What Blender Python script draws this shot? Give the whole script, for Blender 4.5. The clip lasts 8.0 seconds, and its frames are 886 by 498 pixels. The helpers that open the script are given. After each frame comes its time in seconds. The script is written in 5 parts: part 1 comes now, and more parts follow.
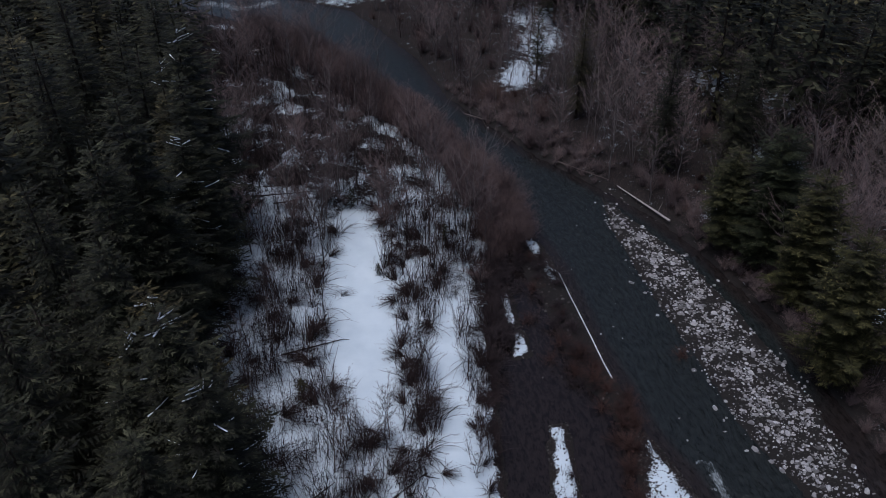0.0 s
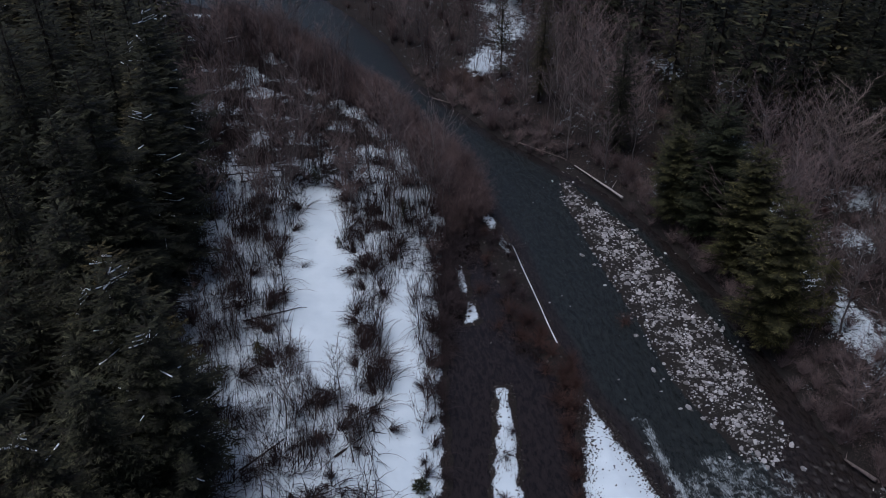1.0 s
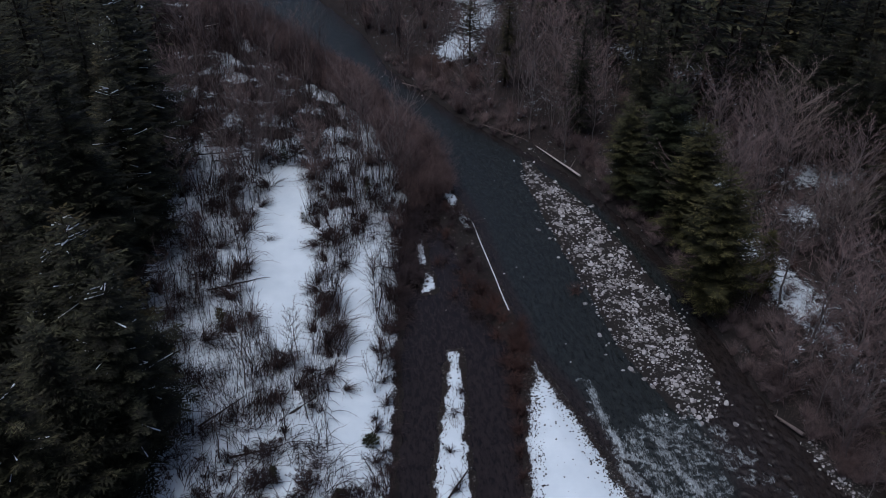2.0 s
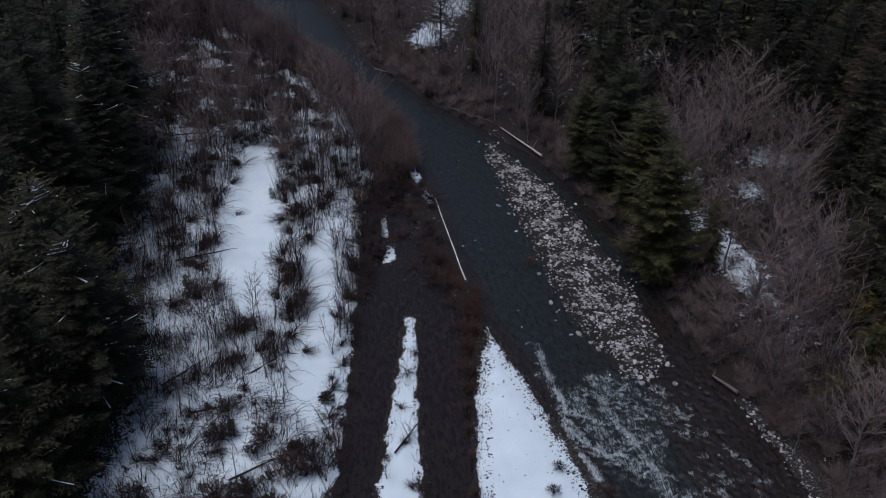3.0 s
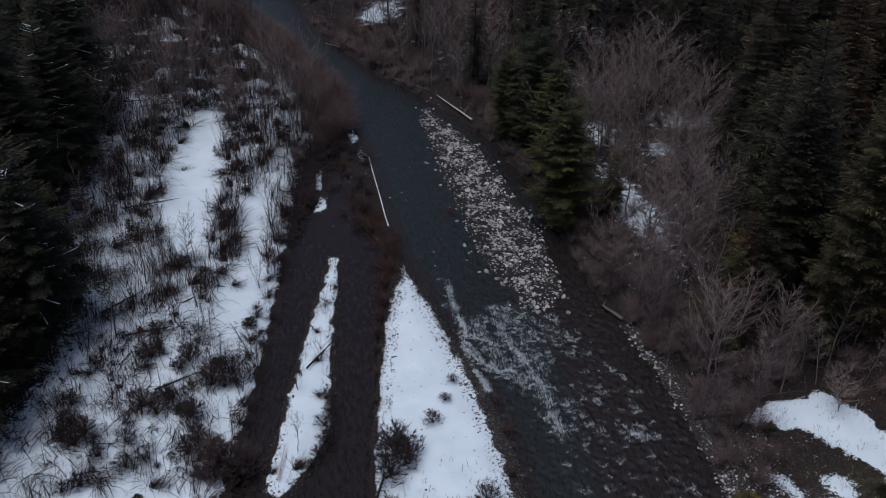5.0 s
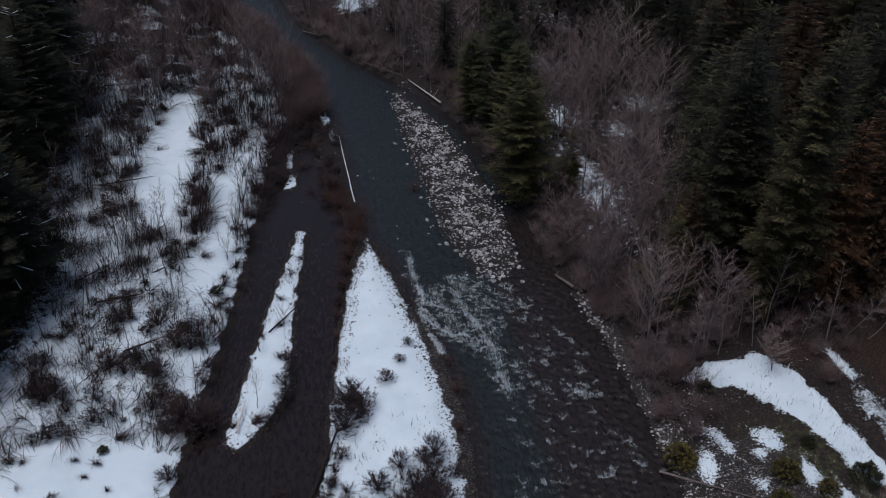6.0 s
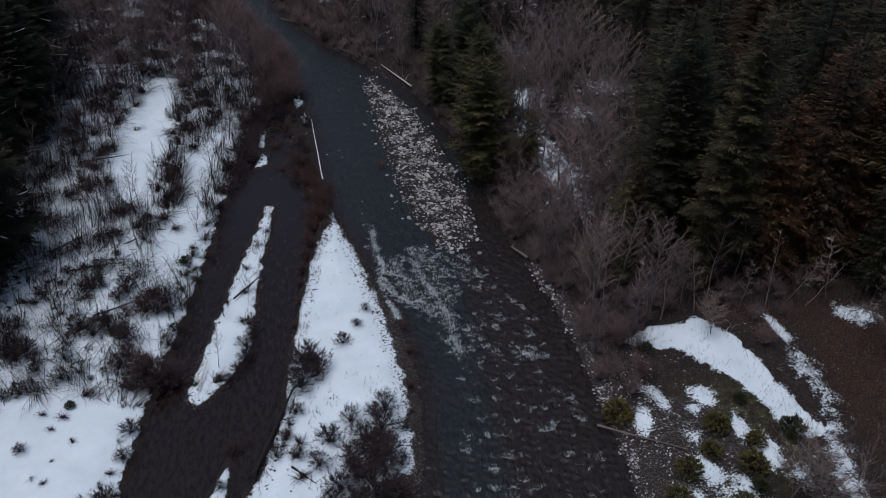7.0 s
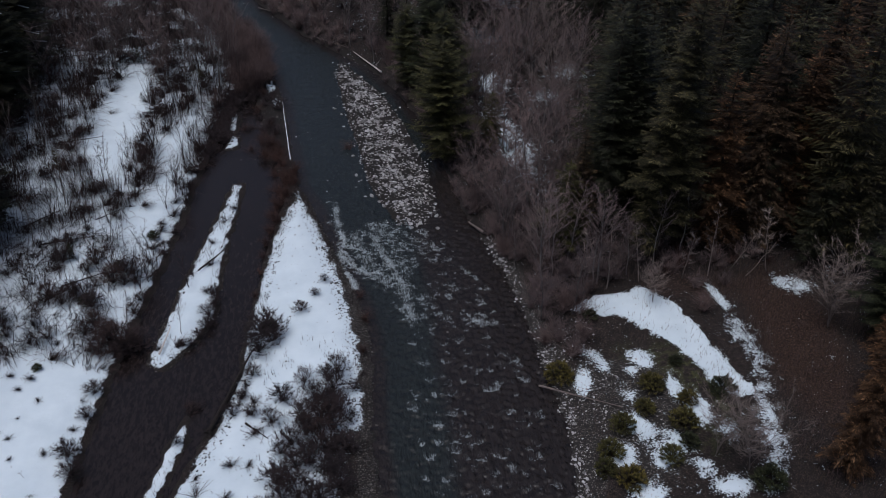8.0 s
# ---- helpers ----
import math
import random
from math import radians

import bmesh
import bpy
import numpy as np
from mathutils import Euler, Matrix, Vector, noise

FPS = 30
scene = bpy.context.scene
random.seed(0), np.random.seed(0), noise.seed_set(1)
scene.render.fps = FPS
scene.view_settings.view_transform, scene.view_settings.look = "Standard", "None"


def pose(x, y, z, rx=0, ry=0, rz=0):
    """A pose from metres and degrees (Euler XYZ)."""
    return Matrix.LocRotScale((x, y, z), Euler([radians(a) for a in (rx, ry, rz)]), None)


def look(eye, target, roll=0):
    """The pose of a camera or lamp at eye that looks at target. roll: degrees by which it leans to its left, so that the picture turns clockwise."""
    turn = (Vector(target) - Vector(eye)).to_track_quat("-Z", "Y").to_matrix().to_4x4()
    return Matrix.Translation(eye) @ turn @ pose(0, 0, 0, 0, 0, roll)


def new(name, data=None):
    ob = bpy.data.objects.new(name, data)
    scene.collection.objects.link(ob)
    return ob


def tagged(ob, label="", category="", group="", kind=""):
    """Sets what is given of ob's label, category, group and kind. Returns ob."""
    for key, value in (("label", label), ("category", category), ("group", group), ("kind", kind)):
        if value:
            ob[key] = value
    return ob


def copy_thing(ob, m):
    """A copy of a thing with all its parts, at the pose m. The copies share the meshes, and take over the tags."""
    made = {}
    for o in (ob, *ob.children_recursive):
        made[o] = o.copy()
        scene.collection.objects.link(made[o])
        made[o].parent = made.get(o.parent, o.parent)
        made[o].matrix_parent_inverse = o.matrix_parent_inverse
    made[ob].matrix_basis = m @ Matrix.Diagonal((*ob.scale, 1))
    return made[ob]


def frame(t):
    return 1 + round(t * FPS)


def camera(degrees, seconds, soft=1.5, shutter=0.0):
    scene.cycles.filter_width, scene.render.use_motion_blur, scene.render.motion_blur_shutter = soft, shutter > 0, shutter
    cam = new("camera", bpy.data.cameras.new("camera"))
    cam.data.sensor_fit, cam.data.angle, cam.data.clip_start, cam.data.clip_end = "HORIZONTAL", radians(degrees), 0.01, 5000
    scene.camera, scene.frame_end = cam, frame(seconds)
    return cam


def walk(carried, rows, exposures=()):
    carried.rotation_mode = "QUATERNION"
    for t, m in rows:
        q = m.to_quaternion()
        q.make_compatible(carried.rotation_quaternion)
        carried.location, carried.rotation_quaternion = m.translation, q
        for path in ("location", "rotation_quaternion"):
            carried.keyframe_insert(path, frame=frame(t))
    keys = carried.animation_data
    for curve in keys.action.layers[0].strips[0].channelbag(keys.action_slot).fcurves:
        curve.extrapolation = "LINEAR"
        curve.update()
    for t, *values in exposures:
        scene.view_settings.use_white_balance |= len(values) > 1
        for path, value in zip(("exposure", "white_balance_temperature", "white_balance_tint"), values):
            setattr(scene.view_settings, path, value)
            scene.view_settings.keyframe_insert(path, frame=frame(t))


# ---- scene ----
cam = camera(53.0, 8.0, 0.5)
PATH = [
    (0, (-7.642, 0.872, 58.731), (-7.488, 2.5, 57.58), -0.9),
    (0.5, (-5.707, -1.731, 58.674), (-5.548, -0.104, 57.522), -0.8),
    (1, (-3.821, -4.287, 58.615), (-3.659, -2.661, 57.461), -0.8),
    (1.5, (-2.006, -6.845, 58.474), (-1.84, -5.221, 57.319), -0.7),
    (2.8, (2.441, -13.738, 58.048), (2.619, -12.111, 56.898), -0.5),
    (3, (3.129, -14.821, 58.021), (3.308, -13.197, 56.868), -0.4),
    (3.5, (4.869, -17.587, 57.926), (5.051, -15.962, 56.774), -0.2),
    (4, (6.644, -20.435, 57.853), (6.829, -18.81, 56.702), -0.2),
    (4.5, (8.459, -23.292, 57.817), (8.645, -21.667, 56.666), -0.2),
    (5.8, (13.108, -30.513, 57.799), (13.299, -28.889, 56.647), -0.2),
    (6, (13.852, -31.591, 57.786), (14.042, -29.968, 56.633), -0.2),
    (6.5, (15.725, -34.286, 57.695), (15.916, -32.664, 56.541), -0.2),
    (7, (17.605, -37.003, 57.639), (17.796, -35.381, 56.484), -0.1),
    (7.5, (19.546, -39.641, 57.608), (19.738, -38.02, 56.452), -0.1),
    (8, (21.593, -42.235, 57.595), (21.786, -40.615, 56.439), -0.1),
]
walk(cam, [(t, look(eye, target, roll)) for t, eye, target, roll in PATH], [(0.0, 0.10, 5950.0, 17.0), (4.0, 0.10, 6100.0, 16.0), (8.0, 0.10, 6230.0, 15.0)])

# ---------------------------------------------------------------- light
world = bpy.data.worlds.new("overcast_sky")
scene.world = world
world.use_nodes = True
wn = world.node_tree
sky = wn.nodes.new("ShaderNodeTexSky")
sky.sky_type = "NISHITA"
sky.sun_disc = False
sky.sun_elevation = radians(74)
sky.sun_rotation = radians(242)
sky.air_density, sky.dust_density, sky.ozone_density = 1.0, 4.0, 1.0
wn.links.new(sky.outputs[0], wn.nodes["Background"].inputs[0])
wn.nodes["Background"].inputs[1].default_value = 0.075

sun = new("sun", bpy.data.lights.new("sun", "SUN"))
sun.data.energy, sun.data.angle, sun.data.color = 1.35, radians(35), (0.95, 0.975, 1.0)
sun.matrix_world = look((0, 0, 200), (50, 27, 0))


# ---------------------------------------------------------------- materials
def nodes_of(name):
    m = bpy.data.materials.new(name)
    m.use_nodes = True
    nt = m.node_tree
    return m, nt, nt.nodes["Principled BSDF"]


def add(nt, kind, **settings):
    n = nt.nodes.new(kind)
    for key, value in settings.items():
        n.inputs[key].default_value = value
    return n


def coords(nt, stretch=(1, 1, 1), world_space=True):
    """World position, or the mesh's own coordinates, stretched."""
    mp = nt.nodes.new("ShaderNodeMapping")
    mp.inputs["Scale"].default_value = stretch
    if world_space:
        nt.links.new(nt.nodes.new("ShaderNodeNewGeometry").outputs["Position"], mp.inputs[0])
    else:
        nt.links.new(nt.nodes.new("ShaderNodeTexCoord").outputs["Object"], mp.inputs[0])
    return mp.outputs[0]


def noise_tex(nt, vec, scale, detail=5.0, rough=0.6, distort=0.0):
    n = add(nt, "ShaderNodeTexNoise", Scale=scale, Detail=detail, Roughness=rough, Distortion=distort)
    nt.links.new(vec, n.inputs["Vector"])
    return n.outputs["Fac"]


def ramp(nt, fac, stops):
    r = nt.nodes.new("ShaderNodeValToRGB")
    els = r.color_ramp.elements
    while len(els) < len(stops):
        els.new(0.5)
    for e, (p, c) in zip(els, stops):
        e.position = p
        e.color = (*c, 1) if len(c) == 3 else c
    nt.links.new(fac, r.inputs[0])
    return r.outputs[0]


def mix(nt, fac, a, b, blend="MIX"):
    n = nt.nodes.new("ShaderNodeMix")
    n.data_type, n.blend_type = "RGBA", blend
    for sock, v in ((n.inputs[0], fac), (n.inputs[6], a), (n.inputs[7], b)):
        if isinstance(v, (float, int)):
            sock.default_value = v
        elif isinstance(v, tuple):
            sock.default_value = (*v, 1)
        else:
            nt.links.new(v, sock)
    return n.outputs[2]


def calc(nt, op, a, b=0.0, c=0.0, clamp=False):
    n = nt.nodes.new("ShaderNodeMath")
    n.operation, n.use_clamp = op, clamp
    for sock, v in zip(n.inputs, (a, b, c)):
        if isinstance(v, (float, int)):
            sock.default_value = v
        else:
            nt.links.new(v, sock)
    return n.outputs[0]


def step(nt, v, lo, hi):
    n = nt.nodes.new("ShaderNodeMapRange")
    n.interpolation_type = "SMOOTHSTEP"
    n.inputs[1].default_value, n.inputs[2].default_value = lo, hi
    nt.links.new(v, n.inputs[0])
    return n.outputs[0]


def attr(nt, name):
    n = nt.nodes.new("ShaderNodeAttribute")
    n.attribute_name = name
    return n.outputs["Fac"]


def bump(nt, bsdf, height, strength, distance):
    b = add(nt, "ShaderNodeBump", Strength=strength, Distance=distance)
    nt.links.new(height, b.inputs["Height"])
    nt.links.new(b.outputs[0], bsdf.inputs["Normal"])


def ground_material():
    m, nt, bsdf = nodes_of("snowy_ground")
    v = coords(nt)
    fine = noise_tex(nt, v, 6.0, 8, 0.7)
    mid = noise_tex(nt, v, 0.9, 6, 0.65)
    wide = noise_tex(nt, v, 0.12, 4, 0.6)
    litter = ramp(nt, fine, [(0.32, (0.005, 0.004, 0.0035)), (0.48, (0.014, 0.0105, 0.0095)), (0.58, (0.035, 0.026, 0.022)), (0.70, (0.095, 0.072, 0.058))])
    litter = mix(nt, step(nt, mid, 0.45, 0.7), litter, (0.012, 0.0095, 0.0085))
    litter = mix(nt, step(nt, attr(nt, "rust"), 0.2, 0.9), litter, ramp(nt, fine, [(0.36, (0.005, 0.0033, 0.0026)), (0.52, (0.030, 0.0165, 0.0118)), (0.66, (0.090, 0.055, 0.040))]))
    moss = ramp(nt, fine, [(0.35, (0.02, 0.022, 0.008)), (0.7, (0.075, 0.078, 0.030))])
    litter = mix(nt, calc(nt, "MULTIPLY", step(nt, attr(nt, "moss"), 0.2, 0.9), step(nt, mid, 0.42, 0.6)), litter, moss)
    vor = nt.nodes.new("ShaderNodeTexVoronoi")
    vor.inputs["Scale"].default_value = 7.5
    nt.links.new(v, vor.inputs["Vector"])
    peb = nt.nodes.new("ShaderNodeSeparateColor")
    nt.links.new(vor.outputs["Color"], peb.inputs[0])
    pebble = ramp(nt, peb.outputs[0], [(0.0, (0.016, 0.014, 0.012)), (0.6, (0.050, 0.044, 0.038)), (1.0, (0.17, 0.155, 0.142))])
    pebble = mix(nt, step(nt, vor.outputs["Distance"], 0.34, 0.58), pebble, (0.018, 0.016, 0.015))
    col = mix(nt, step(nt, calc(nt, "ADD", attr(nt, "gravel"), calc(nt, "MULTIPLY", calc(nt, "SUBTRACT", mid, 0.5), 1.2)), 0.35, 0.65), litter, pebble)
    # the bed, the wet rim, the gravel bar's ground and the east strip, darkened
    col = mix(nt, calc(nt, "MULTIPLY", attr(nt, "wet_dark"), 0.75), col, (0.010, 0.009, 0.008))
    # snow lies where the cover is thick, broken by blades and litter where it is thin
    s = calc(nt, "ADD", attr(nt, "snow"), calc(nt, "MULTIPLY", calc(nt, "SUBTRACT", mid, 0.5), 1.05))
    s = calc(nt, "ADD", s, calc(nt, "MULTIPLY", calc(nt, "SUBTRACT", fine, 0.5), 1.5))
    s = calc(nt, "ADD", s, calc(nt, "MULTIPLY", calc(nt, "SUBTRACT", wide, 0.5), 0.35))
    cover = step(nt, s, 0.455, 0.545)
    white = ramp(nt, noise_tex(nt, v, 0.35, 4), [(0.3, (0.54, 0.63, 0.675)), (0.7, (0.635, 0.725, 0.765))])
    nt.links.new(mix(nt, cover, col, white), bsdf.inputs["Base Color"])
    nt.links.new(ramp(nt, cover, [(0, (0.9, 0.9, 0.9)), (1, (0.65, 0.65, 0.65))]), bsdf.inputs["Roughness"])
    bsdf.inputs["Specular IOR Level"].default_value = 0.25
    h = calc(nt, "ADD", calc(nt, "MULTIPLY", fine, 0.35), calc(nt, "MULTIPLY", cover, 0.6))
    h = calc(nt, "ADD", h, calc(nt, "MULTIPLY", mid, 0.8))
    bump(nt, bsdf, h, 0.55, 0.12)
    return m


def water_material(name, deep, shallow, rough, chop, patch):
    m, nt, bsdf = nodes_of(name)
    v = coords(nt)
    flow = coords(nt, (1.0, 0.35, 1.0))
    # ripple and reflection light and dark, put into the colour with bed stones
    bed_ripple = noise_tex(nt, flow, 2.6, 8, 0.8)
    wide = noise_tex(nt, v, 0.11, 3)
    lo, hi = 1 - 0.6 * patch, 1 + 1.8 * patch
    tone = ramp(nt, bed_ripple, [(0.38, (lo, lo, lo)), (0.68, (hi, hi, hi))])
    bedded = calc(nt, "ADD", attr(nt, "shoal"), calc(nt, "MULTIPLY", calc(nt, "SUBTRACT", wide, 0.5), 0.8))
    col = mix(nt, 1.0, mix(nt, step(nt, bedded, 0.1, 0.9), deep, shallow), tone, "MULTIPLY")
    froth = attr(nt, "froth")
    turned = nt.nodes.new("ShaderNodeMapping")
    turned.inputs["Rotation"].default_value = (0, 0, radians(-38))
    turned.inputs["Scale"].default_value = (1.0, 0.22, 1.0)
    nt.links.new(v, turned.inputs[0])
    hair = noise_tex(nt, turned.outputs[0], 6.5, 7, 0.75, 0.9)
    broken = noise_tex(nt, v, 2.4, 7, 0.75, 0.4)
    f = calc(nt, "ADD", froth, calc(nt, "MULTIPLY", calc(nt, "SUBTRACT", hair, 0.5), 2.3))
    f = step(nt, calc(nt, "ADD", f, calc(nt, "MULTIPLY", calc(nt, "SUBTRACT", broken, 0.5), 1.2)), 0.22, 0.95)
    f = calc(nt, "MULTIPLY", f, step(nt, froth, 0.06, 0.4))
    top = step(nt, calc(nt, "ADD", attr(nt, "crest"), calc(nt, "ADD", calc(nt, "MULTIPLY", calc(nt, "SUBTRACT", broken, 0.5), 1.5), calc(nt, "MULTIPLY", calc(nt, "SUBTRACT", hair, 0.5), 1.6))), 0.14, 0.85)
    f = calc(nt, "MAXIMUM", f, calc(nt, "MULTIPLY", top, step(nt, attr(nt, "crest"), 0.1, 0.35)))
    lace = calc(nt, "MULTIPLY", f, ramp(nt, noise_tex(nt, turned.outputs[0], 13.0, 5, 0.8, 0.6), [(0.38, (0.16, 0.16, 0.16)), (0.66, (1.0, 1.0, 1.0))]))
    nt.links.new(mix(nt, lace, col, (0.50, 0.57, 0.59)), bsdf.inputs["Base Color"])
    nt.links.new(mix(nt, f, (rough, rough, rough), (0.8, 0.8, 0.8)), bsdf.inputs["Roughness"])
    bsdf.inputs["IOR"].default_value = 1.33
    h = calc(nt, "ADD", noise_tex(nt, flow, 1.5, 5, 0.6, 0.6), calc(nt, "MULTIPLY", noise_tex(nt, flow, 5.0, 4, 0.6), 0.3))
    bump(nt, bsdf, h, chop, 0.25)
    return m


def wood_material(name, dark, light, scale=6.0, stretch=(1, 1, 0.25), rough=0.85):
    m, nt, bsdf = nodes_of(name)
    v = coords(nt, stretch, False)
    a = noise_tex(nt, v, scale, 6, 0.7)
    b = noise_tex(nt, v, scale * 0.12, 3)
    info = nt.nodes.new("ShaderNodeObjectInfo")
    col = ramp(nt, a, [(0.3, dark), (0.7, light)])
    col = mix(nt, calc(nt, "MULTIPLY", b, 0.6), col, dark)
    tone = ramp(nt, info.outputs["Random"], [(0.0, (0.62, 0.62, 0.64)), (1.0, (1.25, 1.2, 1.15))])
    nt.links.new(mix(nt, 1.0, col, tone, "MULTIPLY"), bsdf.inputs["Base Color"])
    bsdf.inputs["Roughness"].default_value = rough
    bsdf.inputs["Specular IOR Level"].default_value = 0.2
    bump(nt, bsdf, a, 0.6, 0.03)
    return m


def needle_material(name, dark, light, tip):
    m, nt, bsdf = nodes_of(name)
    geo = nt.nodes.new("ShaderNodeNewGeometry")
    info = nt.nodes.new("ShaderNodeObjectInfo")
    v = coords(nt, (1, 1, 1), False)
    col = ramp(nt, geo.outputs["Random Per Island"], [(0.0, dark), (0.75, light), (1.0, tip)])
    col = mix(nt, step(nt, noise_tex(nt, v, 0.5, 3), 0.35, 0.7), col, dark)
    tone = ramp(nt, info.outputs["Random"], [(0.0, (0.70, 0.72, 0.72)), (0.55, (1.0, 1.0, 1.0)), (1.0, (1.5, 1.22, 0.95))])
    nt.links.new(mix(nt, 1.0, col, tone, "MULTIPLY"), bsdf.inputs["Base Color"])
    bsdf.inputs["Roughness"].default_value = 0.7
    bsdf.inputs["Specular IOR Level"].default_value = 0.2
    return m


def stone_material(name, stops, frost):
    m, nt, bsdf = nodes_of(name)
    v = coords(nt)
    geo = nt.nodes.new("ShaderNodeNewGeometry")
    info = nt.nodes.new("ShaderNodeObjectInfo")
    pick = calc(nt, "FRACT", calc(nt, "ADD", geo.outputs["Random Per Island"], info.outputs["Random"]))
    col = ramp(nt, pick, stops)
    g = noise_tex(nt, v, 9.0, 6, 0.7)
    col = mix(nt, 0.5, col, ramp(nt, g, [(0.3, (0.3, 0.3, 0.3)), (0.7, (1, 1, 1))]), "MULTIPLY")
    up = nt.nodes.new("ShaderNodeSeparateXYZ")
    nt.links.new(geo.outputs["Normal"], up.inputs[0])
    cap = calc(nt, "MULTIPLY", step(nt, up.outputs[2], 0.35, 0.9), step(nt, noise_tex(nt, v, 2.5, 4), 0.62 - frost, 0.75 - frost))
    nt.links.new(mix(nt, cap, col, (0.62, 0.64, 0.67)), bsdf.inputs["Base Color"])
    bsdf.inputs["Roughness"].default_value = 0.8
    bump(nt, bsdf, g, 0.5, 0.05)
    return m


def snow_material():
    m, nt, bsdf = nodes_of("branch_snow")
    v = coords(nt)
    nt.links.new(ramp(nt, noise_tex(nt, v, 5.0), [(0.3, (0.66, 0.70, 0.76)), (0.7, (0.82, 0.85, 0.88))]), bsdf.inputs["Base Color"])
    bsdf.inputs["Roughness"].default_value = 0.7
    return m


GROUND = ground_material()
RIVER = water_material("river_water", (0.0118, 0.0142, 0.0136), (0.0135, 0.0108, 0.0098), 0.15, 0.8, 0.55)
STILL = water_material("side_channel_water", (0.0088, 0.0066, 0.0062), (0.0122, 0.0090, 0.0083), 0.2, 0.08, 0.8)
BARK_DARK = wood_material("conifer_bark", (0.012, 0.009, 0.007), (0.055, 0.042, 0.034))
BARK_GREY = wood_material("alder_bark", (0.060, 0.055, 0.054), (0.225, 0.210, 0.204))
TWIG_GREY = wood_material("alder_twig", (0.072, 0.054, 0.053), (0.195, 0.150, 0.146), 3.0)
TWIG_PALE = wood_material("pale_twig", (0.085, 0.071, 0.066), (0.235, 0.198, 0.182), 3.0)
TWIG_WILLOW = wood_material("belt_twig", (0.060, 0.043, 0.041), (0.138, 0.098, 0.092), 3.0)
TWIG_BROWN = wood_material("scrub_twig", (0.018, 0.0118, 0.0114), (0.061, 0.042, 0.040), 3.0)
TWIG_RED = wood_material("red_twig", (0.030, 0.016, 0.013), (0.085, 0.046, 0.037), 3.0)
TWIG_BRAMBLE = wood_material("bramble_twig", (0.016, 0.012, 0.013), (0.052, 0.040, 0.042), 3.0)
GRASS = wood_material("dead_grass", (0.036, 0.026, 0.018), (0.115, 0.084, 0.055), 2.0)
WOOD_WET = wood_material("wet_log", (0.010, 0.008, 0.007), (0.05, 0.04, 0.034))
WOOD_PALE = wood_material("bleached_log", (0.30, 0.28, 0.26), (0.62, 0.59, 0.56), 5.0)
NEEDLE_FIR = needle_material("fir_needles", (0.0070, 0.0073, 0.0038), (0.0345, 0.0372, 0.0180), (0.082, 0.082, 0.045))
NEEDLE_PINE = needle_material("pine_needles", (0.0105, 0.0130, 0.0055), (0.042, 0.049, 0.021), (0.088, 0.092, 0.044))
NEEDLE_CEDAR = needle_material("cedar_needles", (0.014, 0.0085, 0.0045), (0.050, 0.030, 0.015), (0.14, 0.092, 0.054))
NEEDLE_OLIVE = needle_material("olive_needles", (0.022, 0.022, 0.007), (0.075, 0.070, 0.020), (0.13, 0.12, 0.038))
STONE_PALE = stone_material("pale_river_stone", [(0.0, (0.075, 0.071, 0.068)), (0.40, (0.25, 0.242, 0.237)), (1.0, (0.56, 0.55, 0.545))], 0.05)
STONE_DARK = stone_material("wet_river_stone", [(0.0, (0.012, 0.011, 0.010)), (0.6, (0.045, 0.04, 0.036)), (1.0, (0.12, 0.11, 0.10))], -0.1)
SNOW = snow_material()


# ---------------------------------------------------------------- geometry helpers
def raw_mesh(name, verts, faces):
    me = bpy.data.meshes.new(name)
    me.from_pydata(verts, [], faces)
    me.update()
    return me


def part(name, geo, material, parent, label=""):
    me = geo.mesh(name) if isinstance(geo, Geo) else geo
    if not me.materials:
        me.materials.append(material)
    ob = new(name, me)
    ob.parent = parent
    return tagged(ob, label)


